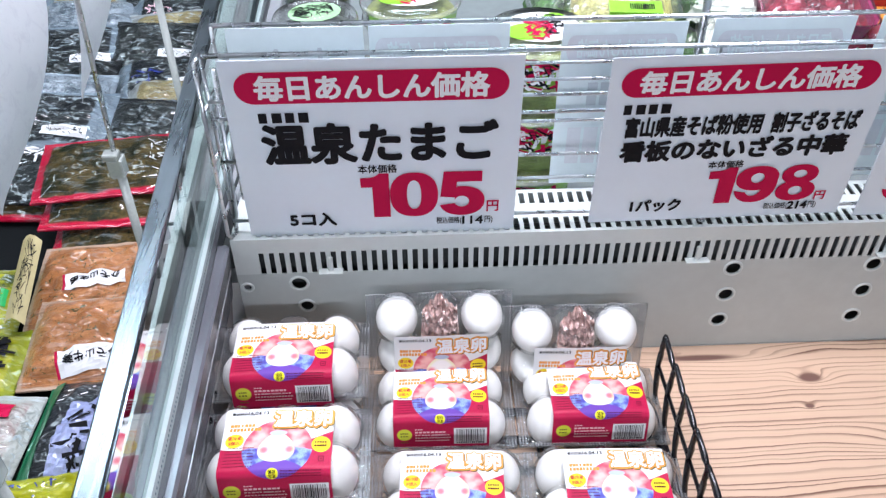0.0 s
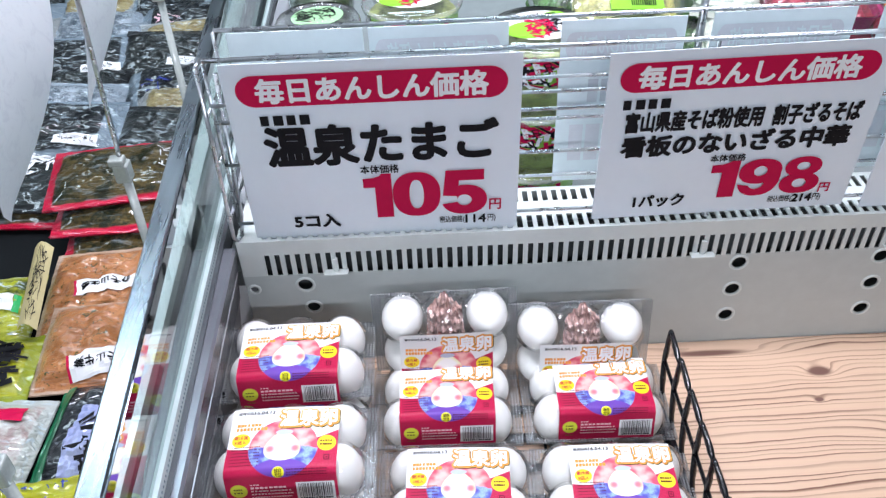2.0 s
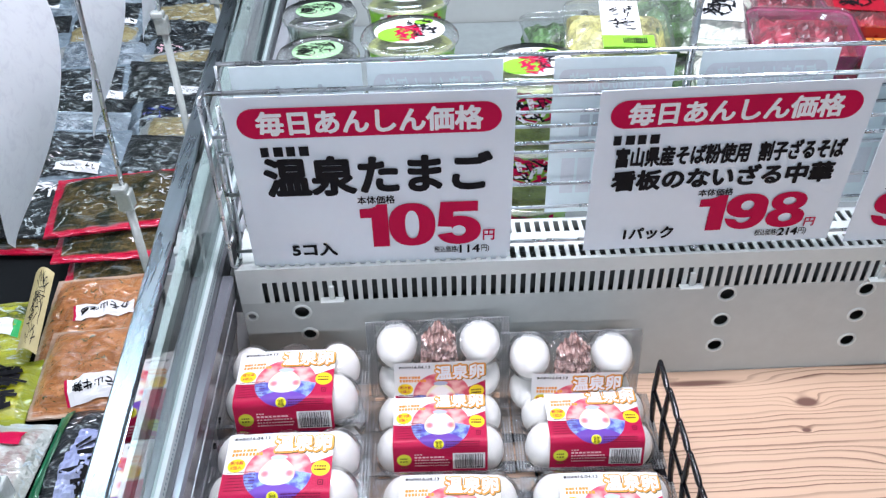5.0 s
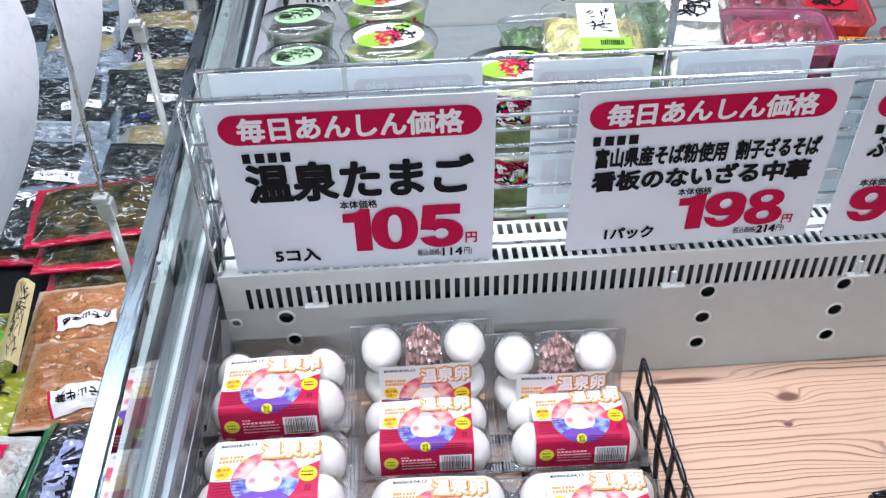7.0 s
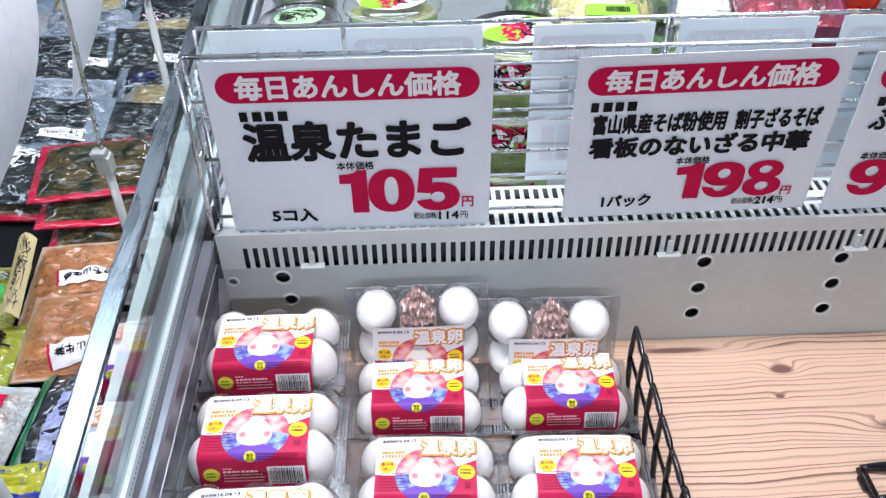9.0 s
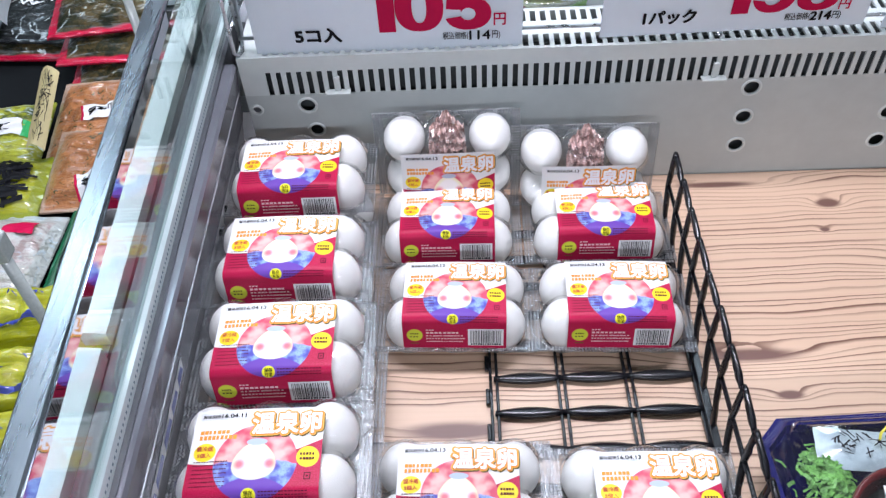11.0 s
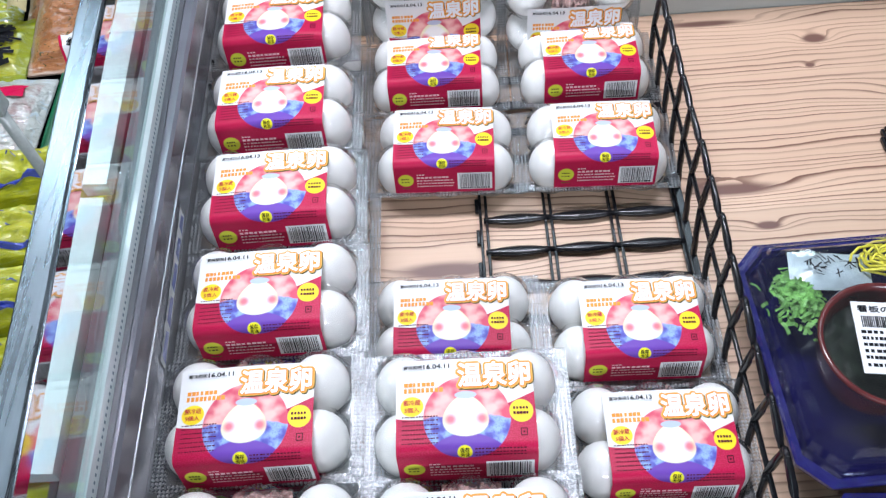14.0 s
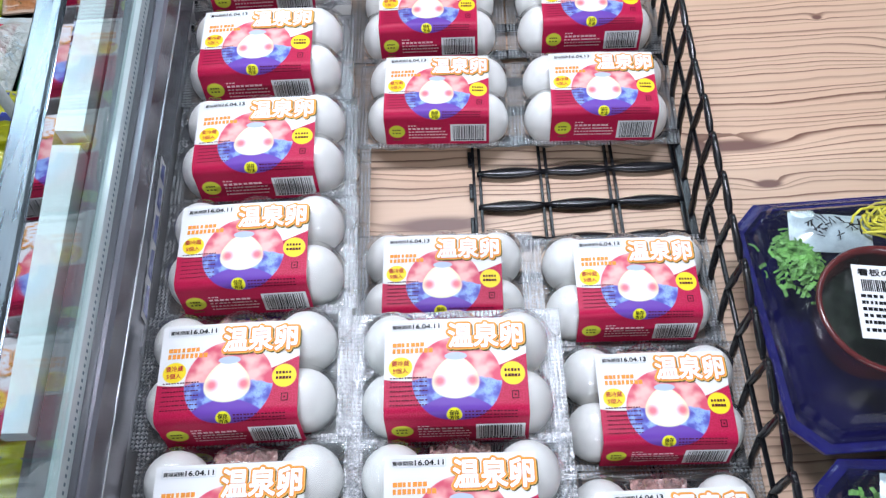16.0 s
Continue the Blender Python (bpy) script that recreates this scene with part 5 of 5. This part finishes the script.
for i, (x, y, z, turn, seed, w, d) in enumerate(((-0.455, 0.880, 0.624, 5, 1, 0.205, 0.165), (-0.425, 0.764, 0.640, 4, 2, 0.190, 0.140))):
    tag_x, tag_y = (-0.013, -0.012) if i == 0 else (-0.008, -0.043)
    pouch("miso", x, y, z, w, d, 0.030, turn, 5, 0, seed, "clear pouch of brown miso pickle with white tag", prints=(
        ("tag", "white", turned(patch(-0.037, 0.037, -0.0130, 0.0130), tag_x, tag_y, 8), SMALL),
        ("tag_edge", "red", turned(patch(-0.0405, -0.0372, -0.0130, 0.0130, 3), tag_x, tag_y, 8), SMALL),
        ("tag_text", "black", turned(writing(MISO, -0.031, 0.031, -0.007, 0.004, 0.02), tag_x, tag_y, 188), SMALL + 0.0012)))
for i, (x, y, z, turn, w, d) in enumerate(((-0.472, 1.040, 0.632, 6, 0.190, 0.185), (-0.480, 1.056, 0.660, 3, 0.200, 0.170), (-0.492, 1.072, 0.688, 8, 0.205, 0.140))):
    pouch("red", x, y, z, w, d, 0.021, turn, 4, 0, 10 + i, "red-edged pouch of dark green pickled leaves", prints=(
        ("brush_print", "white", scribble(0.062, 0.088, -0.050, 0.030, 18, i), SMALL),))
pouch("dark", -0.660, 1.150, 0.640, 0.150, 0.180, 0.022, -5, 4, 0, 21, "black pouch with white and pink brush print", prints=(
    ("brush_print", "white", scribble(-0.04, 0.04, -0.02, 0.035, 34, 5), SMALL), ("brush_print", "pinkish", scribble(-0.02, 0.05, 0.035, 0.06, 16, 6), SMALL)))
pouch("red", -0.670, 1.125, 0.610, 0.170, 0.15, 0.022, -3, 0, 0, 22, "red-edged pouch lying under a black pouch")
pouch("green", -0.394, 0.632, 0.626, 0.162, 0.155, 0.026, -2, 4, 0, 31, "black pouch with green edge and lilac print panel", prints=(
    ("edge_strip", "green_dark", patch(-0.081, -0.066, -0.0775, 0.0775, 7), SMALL),
    ("print_panel", "lilac", turned(patch(-0.044, 0.045, -0.070, 0.024, 30), 0.0, 0.0, -4), SMALL + 0.0025),
    ("brush_print", "black", turned(scribble(-0.030, 0.030, -0.060, 0.010, 30, 4), 0.0, 0.0, -4), SMALL + 0.0035),
    ("fan_lines", "white", turned(bars([(-0.055, 0.0, 0.044, 0.0452, 1), (-0.050, 0.005, 0.050, 0.0512, 1), (-0.045, 0.0, 0.056, 0.0572, 1)], 4), 0.0, 0.0, 12), SMALL)))
pouch("pickle", -0.650, 0.846, 0.618, 0.170, 0.140, 0.024, 6, 3, 0, 41, "clear pouch of green pickled leaves with white tag", prints=(
    ("tag", "white", patch(0.0, 0.060, -0.012, 0.012), SMALL), ("tag_end", "green_print", patch(0.060, 0.068, -0.016, 0.012, 3), SMALL), ("tag_text", "black", bars([(0.012, 0.050, -0.006, 0.006, 3)], 2), SMALL + 0.001)))
pouch("yellow", -0.592, 0.724, 0.640, 0.150, 0.100, 0.018, 4, 4, 0, 42, "pale yellow pouch covered in dark brush writing", prints=(
    ("brush_print", "black", scribble(-0.055, 0.055, -0.036, 0.032, 90, 12, 0.05), SMALL), ("seal_print", "red", patch(-0.060, -0.035, 0.028, 0.042, 3), SMALL)))
pouch("clear", -0.535, 0.606, 0.632, 0.115, 0.150, 0.022, -4, 4, 0, 43, "clear pouch of pale pickles with crimson seal", prints=(
    ("seal_print", "red", patch(-0.004, 0.034, 0.035, 0.055, 3), SMALL),))
for i, y in enumerate((0.520, 0.445, 0.368, 0.294, 0.218, 0.142)):
    pouch("yellow", -0.470 + 0.014 * i, y, 0.634 - 0.004 * (i % 2), 0.20, 0.082, 0.044, 9, 8, 0, 50 + i, "yellow pouch with a dark blue stripe", prints=(
        ("stripe", "blue", patch(-0.09, 0.09, -0.022, -0.016, 28), SMALL), ("logo_print", "blue", scribble(-0.04, 0.06, 0.0, 0.016, 12, i), SMALL)))
rnd = random.Random(77)
kinds = ("black", "silver", "black", "dark", "silver", "beige")
for r in range(11):
    y = 1.135 + 0.088 * r
    for c in range(5):
        x = -0.425 - 0.036 * r / 2 - 0.175 * c + rnd.uniform(-0.02, 0.02)
        if x - 0.09 < -1.25 or (r == 0 and c == 1):
            continue
        kind = kinds[(r * 2 + c * 3 + rnd.randrange(2)) % 6]
        prints = []
        if kind in ("black", "dark"):
            prints.append(("white_tag", "white", patch(0.0, 0.070, -0.045, -0.026, 5), SMALL))
            prints.append(("tag_print", "black", scribble(0.006, 0.064, -0.042, -0.029, 26, r * 7 + c), SMALL + 0.001))
            if rnd.random() < 0.5:
                prints.append(("brush_print", "blue" if rnd.random() < 0.5 else "pinkish", scribble(-0.06, -0.01, -0.03, 0.005, 14, r + c), SMALL))
        pouch(kind, x, y + rnd.uniform(-0.01, 0.01), 0.655 + rnd.uniform(-0.01, 0.015), 0.19, 0.145, 0.026, rnd.uniform(-8, 10), 13 + rnd.uniform(-4, 6), rnd.uniform(-4, 4), 100 + r * 10 + c,
              {"black": "black pouch in creased clear film with white tag", "dark": "shiny black pouch with white printed tag", "silver": "creased clear silver pouch", "beige": "clear pouch of tan pickles"}[kind], prints=prints)
# cream card tucked beside the miso pouches
tag = thing("product_tag", "cream paper tag with dark writing beside miso pouches", "paper tag")
bm = grid(bmesh.new(), span(0, 1, 5), span(0, 1, 9), lambda u, v: (-0.552 + 0.032 * u - 0.014 * v, 0.778 + 0.132 * v - 0.012 * u, 0.660 + 0.016 * math.sin(2.6 * u) + 0.024 * v))
part("sheet", bm, M["cream"], tag, smooth=True)
part("writing_print", lay(scribble(0.45, 0.85, 0.10, 0.9, 50, 3, 0.025), lambda c: Vector((-0.552 + 0.032 * c.x - 0.014 * c.y, 0.778 + 0.132 * c.y - 0.012 * c.x, 0.6615 + 0.016 * math.sin(2.6 * c.x) + 0.024 * c.y))), M["black"], tag)


# ---- card stands on the pouch side of the rail ----
M["clip_plastic"] = plain("milky_plastic", (0.36, 0.39, 0.37), 0.25, vary=0.12, scale=40, coat=0.5)


def card_stand(x, y, z_clip, lean_x, label, card=True):
    root = thing("card_stand", label, "card stand", "card stands along the rail")
    part("pole", tube(bmesh.new(), [(x - 0.002, y, 0.60), (x, y, 0.75), (x + 0.001, y, z_clip)], 0.0048, 12), M["clip_plastic"], root, "milky plastic pole", True)
    part("clip", boxes((x - 0.008, x + 0.008, y - 0.008, y + 0.008, z_clip - 0.016, z_clip + 0.006), (x - 0.010, x + 0.006, y - 0.010, y + 0.004, z_clip + 0.006, z_clip + 0.014), bevel=0.002), M["clip_plastic"], root, "pale plastic clip")
    part("rod", tube(bmesh.new(), [(x, y, z_clip), (x + lean_x * 0.5, y, z_clip + 0.15), (x + lean_x, y, z_clip + 0.32)], 0.0026), M["wire"], root, "thin steel rod", True)
    return root


card_stand(-0.350, 0.762, 0.902, 0.016, "milky plastic card stand with a thin steel rod")
card_stand(-0.356, 1.035, 0.985, 0.012, "milky plastic card stand with a thin steel rod")
card_stand(-0.366, 1.36, 0.90, 0.010, "milky plastic card stand with a thin steel rod")
card_stand(-0.352, 0.402, 0.885, -0.030, "milky plastic card stand with a thin steel rod")


def hanging_card(x, y_tip, z_tip, width, height, skew, curl, label):
    """A drooping price sheet seen from behind: narrow at its curled lower corner."""
    root = thing("price_sheet", label, "price sheet", "hanging price sheets")

    def at(u, v):
        w = width * min(1.0, 0.06 + 1.30 * v ** 0.62)
        return Vector((x + curl * math.sin(3.0 * v) * (u - 0.3) + 0.025 * math.sin(math.pi * min(1.0, 1.15 * v)), y_tip + skew * v + w * (u - 0.55), z_tip + height * v + 0.01 * u))
    bm = grid(bmesh.new(), span(0, 1, 9), span(0, 1, 15), lambda u, v: at(u, v))
    part("sheet", bm, M["thin_paper"], root, smooth=True)
    return root


def thin_paper():
    n = Nodes("thin_paper")
    n.set(color=n.mix(n.math("MULTIPLY", n.step(n.noise(55, 4, 0.7, distortion=1.2), 0.48, 0.66), 0.55), (0.88, 0.91, 0.96), (0.62, 0.64, 0.72)), rough=0.5)
    t, m = n.add("ShaderNodeBsdfTranslucent"), n.add("ShaderNodeMixShader")
    t.inputs[0].default_value, m.inputs[0].default_value = (0.92, 0.92, 0.95, 1), 0.55
    n.tree.links.new(n.bsdf.outputs[0], m.inputs[1]), n.tree.links.new(t.outputs[0], m.inputs[2]), n.tree.links.new(m.outputs[0], n.out.inputs[0])
    return n.mat


M["thin_paper"] = thin_paper()
hanging_card(-0.445, 0.700, 0.888, 0.190, 0.26, 0.130, 0.02, "white price sheet drooping towards a curled corner")
hanging_card(-0.430, 0.912, 0.888, 0.120, 0.26, 0.150, 0.02, "white price sheet drooping towards a curled corner")
hanging_card(-0.430, 1.165, 0.905, 0.070, 0.24, 0.090, 0.04, "white price sheet drooping towards a curled corner")


# ---- tubs and packs in the bay behind ----
M["tub_green"] = plain("pickled_cabbage", (0.30, 0.34, 0.10), 0.3, vary=0.6, scale=60, bump=0.4, bscale=120)
M["tub_dark"] = plain("dark_pickle", (0.035, 0.05, 0.03), 0.3, vary=0.6, scale=60)
M["lime"] = plain("lime_label", (0.26, 0.60, 0.05), 0.3, vary=0.12, scale=50, coat=0.6)
M["pale_green"] = plain("pale_green_label", (0.36, 0.62, 0.34), 0.3, vary=0.15, scale=50, coat=0.6)
M["kimchi"] = plain("red_pickle", (0.30, 0.020, 0.045), 0.3, vary=0.8, scale=30, bump=0.9, bscale=55, coat=0.8)
M["magenta"] = plain("magenta_plastic", (0.30, 0.008, 0.085), 0.25, vary=0.3, scale=40, coat=0.6)
M["pale_cabbage"] = plain("pale_cabbage", (0.52, 0.50, 0.20), 0.35, vary=0.75, scale=28, bump=0.9, bscale=45, coat=0.8)
M["cucumber"] = plain("cucumber", (0.06, 0.15, 0.035), 0.3, vary=0.9, scale=26, bump=0.9, bscale=45, coat=0.8)
M["white_food"] = plain("white_radish", (0.68, 0.70, 0.62), 0.35, vary=0.12, scale=40)
M["red_pack"] = plain("red_pack", (0.44, 0.012, 0.03), 0.3, vary=0.12, scale=40, coat=0.6)
M["cup_wall"] = film("cup_wall", tint=(0.92, 0.97, 0.95), gloss=0.2, rough=0.08, veil=0.04)
M["cup_rim"] = film("cup_rim", gloss=0.8, rough=0.08, veil=0.22)
M["cup_lid"] = film("cup_lid", gloss=0.4, rough=0.05, bump=0.15, scale=40, veil=0.05)
cup_kinds = {}


def food_cup(x, y, z_top, r, h, kind, turn=0.0):
    """A clear lidded cup of pickles, with a printed roundel on its lid."""
    big = kind == "lime"
    root = thing("pickle_cup", "clear lidded cup of pickles with a %s lid label" % ("lime green" if big else "pale green"), "food cup", "pickle cups in the bay behind", m=pose(x, y, z_top - h, 0, 0, turn))
    if kind not in cup_kinds:
        lab = []
        lab.append(("cup_wall", link_mesh("cup_wall", lathe(bmesh.new(), [(r * 0.74, 0.0), (r * 0.78, 0.004), (r * 0.92, h - 0.012), (r * 0.97, h - 0.010)], 32), M["cup_wall"], True)))
        lab.append(("filling", link_mesh("filling", lathe(bmesh.new(), [(0.0, 0.002), (r * 0.73, 0.002), (r * 0.88, h - 0.022), (r * 0.6, h - 0.017), (0.0, h - 0.016)], 28), M["tub_green" if big else "tub_dark"], True)))
        lab.append(("lid", link_mesh("lid", lathe(bmesh.new(), [(r * 0.98, h - 0.014), (r, h - 0.011), (r, h - 0.006), (r * 0.965, h - 0.002), (r * 0.90, h - 0.0035), (r * 0.86, h - 0.001), (r * 0.4, h + 0.001), (0.001, h + 0.001)], 40), M["cup_lid"], True)))
        lab.append(("rim", link_mesh("rim", lathe(bmesh.new(), [(r * 0.975, h - 0.004), (r * 1.0, h - 0.0055), (r * 1.012, h - 0.008), (r * 1.0, h - 0.0105)], 40), M["cup_rim"], True)))
        k = 0.72 if big else 0.62
        lab.append(("lid_label", link_mesh("lid_label", disc(bmesh.new(), 0, 0, r * k, h + 0.0016, 32, r * k * 0.86), M["white" if big else "pale_green"])))
        if big:
            lab.append(("label_field", link_mesh("label_field", disc(bmesh.new(), -r * 0.30, -r * 0.16, r * 0.38, h + 0.0021, 24, r * 0.34), M["lime"])))
            lab.append(("brush_print", link_mesh("brush_print", lay(scribble(-0.26, 0.20, -0.48, 0.20, 26, 3, 0.07), lambda c: Vector((c.x * r, c.y * r, h + 0.0027))), M["red"])))
            lab.append(("brush_print", link_mesh("brush_print", lay(scribble(0.04, 0.54, -0.34, 0.46, 24, 9, 0.06), lambda c: Vector((c.x * r, c.y * r, h + 0.0027))), M["black"])))
            band = grid(bmesh.new(), span(radians(-160), radians(-20), 15), span(h - 0.050, h - 0.012, 3), lambda a, z: (r * (0.80 + 0.16 * z / h) * math.cos(a), r * (0.80 + 0.16 * z / h) * math.sin(a), z))
            lab.append(("side_label", link_mesh("side_label", band, M["lime"], True)))
            for tone, sd in (("red", 3), ("black", 7), ("white", 9)):
                lab.append(("brush_print", link_mesh("brush_print", lay(scribble(-2.3, -0.9, 0.0, 1.0, 16, sd, 0.07), lambda c: Vector((r * 0.965 * math.cos(c.x), r * 0.965 * math.sin(c.x), h - 0.048 + 0.034 * c.y))), M[tone])))
            lab.append(("green_splash", link_mesh("green_splash", disc(bmesh.new(), r * 0.36, r * 0.36, r * 0.2, h + 0.0022, 14, r * 0.14), M["lime"])))
        else:
            lab.append(("brush_print", link_mesh("brush_print", lay(scribble(-0.46, 0.44, -0.20, 0.34, 46, 3, 0.035), lambda c: Vector((c.x * r, c.y * r, h + 0.0022))), M["black"])))
            lab.append(("brush_print", link_mesh("brush_print", lay(scribble(-0.40, 0.40, -0.40, -0.20, 8, 6, 0.06), lambda c: Vector((c.x * r, c.y * r, h + 0.0022))), M["pinkish"])))
        cup_kinds[kind] = lab
    for name, me in cup_kinds[kind]:
        ob = new(name, me)
        ob.parent = root
        if name in ("lid", "cup_wall"):
            ob.visible_shadow = False
    return root


DECK2 = 0.6805
for x, y, n in ((-0.0466, 1.070, 3), (-0.052, 1.215, 3), (0.108, 0.962, 3)):
    for k in range(n):
        food_cup(x + 0.002 * k, y, DECK2 + 0.0885 * (k + 1), 0.066, 0.0875, "lime", 8 * k - 6)
for x, y, n in ((-0.178, 1.213, 3), (-0.168, 1.068, 3)):
    for k in range(n):
        food_cup(x, y, DECK2 + 0.081 * (k + 1), 0.056, 0.080, "dark", 11 * k)


def rounded(w, d, r, z, n=5):
    pts = []
    for cx, cy, a0 in ((w / 2 - r, -d / 2 + r, -90), (w / 2 - r, d / 2 - r, 0), (-w / 2 + r, d / 2 - r, 90), (-w / 2 + r, -d / 2 + r, 180)):
        for i in range(n):
            a = radians(a0 + 90 * i / (n - 1))
            pts.append((cx + r * math.cos(a), cy + r * math.sin(a), z))
    return pts


def food_tub(x, y, z, w, d, h, fill, label, turn=0.0, tx=0.0, sleeve=None, lid_mat="cup_lid", wall="cup_wall", top=None):
    root = thing("food_tub", label, "food tub", "tubs in the bay behind", m=pose(x, y, z, tx, 0, turn))
    ob = part("tub_wall", loft([rounded(w * 0.82, d * 0.82, 0.015, 0.0), rounded(w * 0.95, d * 0.95, 0.018, h * 0.82), rounded(w, d, 0.020, h * 0.84), rounded(w, d, 0.020, h * 0.88)], True), M[wall], root, smooth=False)
    ob.visible_shadow = wall != "cup_wall"
    sd = int(x * 1000)

    def heap(a, b):
        k = max(abs(a) / (w * 0.455), abs(b) / (d * 0.455)) ** 6
        return (a, b, max(0.003, h * (0.80 - 0.55 * k) + 0.009 * noise.noise((a * 70, b * 70, sd)) + 0.005 * noise.noise((a * 170, b * 170, sd + 4))))
    part("filling", grid(bmesh.new(), span(-w * 0.455, w * 0.455, 23), span(-d * 0.455, d * 0.455, 23), heap), M[fill], root)
    part("filling_side", loft([rounded(w * 0.80, d * 0.80, 0.015, 0.003), rounded(w * 0.91, d * 0.91, 0.018, h * 0.62)], True), M[fill], root)
    ob = part("lid", loft([rounded(w * 1.005, d * 1.005, 0.020, h * 0.86), rounded(w, d, 0.020, h * 0.93), rounded(w * 0.90, d * 0.90, 0.018, h), rounded(w * 0.86, d * 0.86, 0.016, h * 0.985)], False, True), M[lid_mat], root)
    ob.visible_shadow = False
    if sleeve:
        part("sleeve", boxes((-w * 0.16, w * 0.20, -d * 0.40, d * 0.40, h + 0.001, h + 0.0018)), M[sleeve], root, "printed sleeve")
        part("sleeve_front", boxes((-w * 0.16, w * 0.30, -d * 0.52, -d * 0.30, h - 0.003, h + 0.0022)), M["lime" if sleeve == "white" else sleeve], root)
        part("sleeve_print", lay(scribble(-w * 0.06, w * 0.14, -d * 0.20, d * 0.28, 20, 4), lambda c: c + Vector((0, 0, h + 0.003))), M["black"], root)
        part("barcode", lay(bars([(w * 0.02, w * 0.24, -d * 0.46, -d * 0.36, 12)], 4), lambda c: c + Vector((0, 0, h + 0.003))), M["black"], root)
    if top:
        part("lid_label", boxes((-w * 0.30, w * 0.30, -d * 0.25, d * 0.25, h + 0.001, h + 0.002)), M[top], root)
        part("lid_print", lay(scribble(-w * 0.22, w * 0.20, -d * 0.16, d * 0.18, 26, 5), lambda c: c + Vector((0, 0, h + 0.003))), M["black"], root)
    return root


food_tub(0.250, 1.130, 0.862, 0.150, 0.125, 0.070, "pale_cabbage", "clear tub of pale pickled cabbage with lime sleeve", -6, 10, "white")
food_tub(0.185, 1.190, 0.840, 0.120, 0.110, 0.060, "cucumber", "clear tub of green pickled leaves", 4, 0)
food_tub(0.258, 1.155, 0.790, 0.150, 0.130, 0.070, "pale_cabbage", "clear tub of pale pickled cabbage", -3, 0)
food_tub(0.350, 1.200, 0.860, 0.120, 0.120, 0.065, "cucumber", "clear tub of cucumber pickles", 8, 6)
food_tub(0.375, 1.150, 0.800, 0.120, 0.120, 0.060, "cucumber", "clear tub of cucumber pickles", 4, 4)
food_tub(0.415, 1.190, 0.872, 0.110, 0.150, 0.050, "white_food", "white radish pack with a printed white sleeve", -14, 10, None, top="white")
food_tub(0.415, 1.110, 0.830, 0.110, 0.120, 0.050, "white_food", "white radish pack with a printed white sleeve", -10, 8, None, top="white")
food_tub(0.512, 1.110, 0.862, 0.150, 0.125, 0.060, "kimchi", "magenta tub of red pickles under a clear lid", -9, 8, None, wall="magenta")
food_tub(0.520, 1.215, 0.862, 0.120, 0.110, 0.060, "kimchi", "magenta tub of red pickles under a clear lid", -4, 0, None, wall="magenta")
food_tub(0.618, 1.190, 0.865, 0.120, 0.120, 0.060, "red_pack", "red pack with a printed red lid label", -12, 8, None, wall="red_pack", top="red_pack")
food_tub(0.648, 1.100, 0.835, 0.120, 0.115, 0.050, "kimchi", "clear tub of red pickles with orange label", -9, 6, None, top="orange")
food_tub(0.750, 1.090, 0.850, 0.150, 0.110, 0.045, "pale_cabbage", "pale flat pack with pink lid", -6, 4, None, wall="magenta", top="pale_yellow")
for x, y, w, z in ((0.26, 1.155, 0.17, 0.789), (0.185, 1.19, 0.10, 0.839), (0.40, 1.16, 0.20, 0.799), (0.56, 1.15, 0.20, 0.829), (0.69, 1.13, 0.18, 0.829)):
    solid("stock_carton", boxes((x - w / 2, x + w / 2, y - 0.075, y + 0.085, DECK2, z), bevel=0.003), M["white_panel"], "low white carton under the tubs", "carton")


sticker = thing("torn_sticker", "torn white and blue sticker on the grey side wall", "sticker")


def on_ledge(y, z, lift):
    return Vector((-0.2480 - 0.018 * y + (z - 0.7125) * 0.1157 + lift, y, z))


rnd = random.Random(9)
edge = [0.0012 * rnd.uniform(-1, 1) for _ in range(29)]
bm = grid(bmesh.new(), span(0.250, 0.397, 29), (0.0, 0.5, 1.0), lambda y, v: on_ledge(y, 0.7215 + 0.070 * (y - 0.25) + (0.0170 * (v - 0.5) if v != 1.0 else 0.0085 + edge[int((y - 0.250) / 0.147 * 28 + 0.5)]), 0.0006))
part("paper", bm, M["white"], sticker)
for y0, y1 in ((0.253, 0.281), (0.285, 0.313), (0.318, 0.345), (0.349, 0.371), (0.376, 0.394)):
    bm = bmesh.new()
    bm.faces.new([bm.verts.new(on_ledge(y, 0.7215 + 0.070 * (y - 0.25) + dz, 0.0012)) for y, dz in ((y0, -0.0062), (y1, -0.0046), (y1 - 0.003, 0.0044), (y0 + 0.002, 0.0060))])
    part("blue_print", bm, M["blue"], sticker)
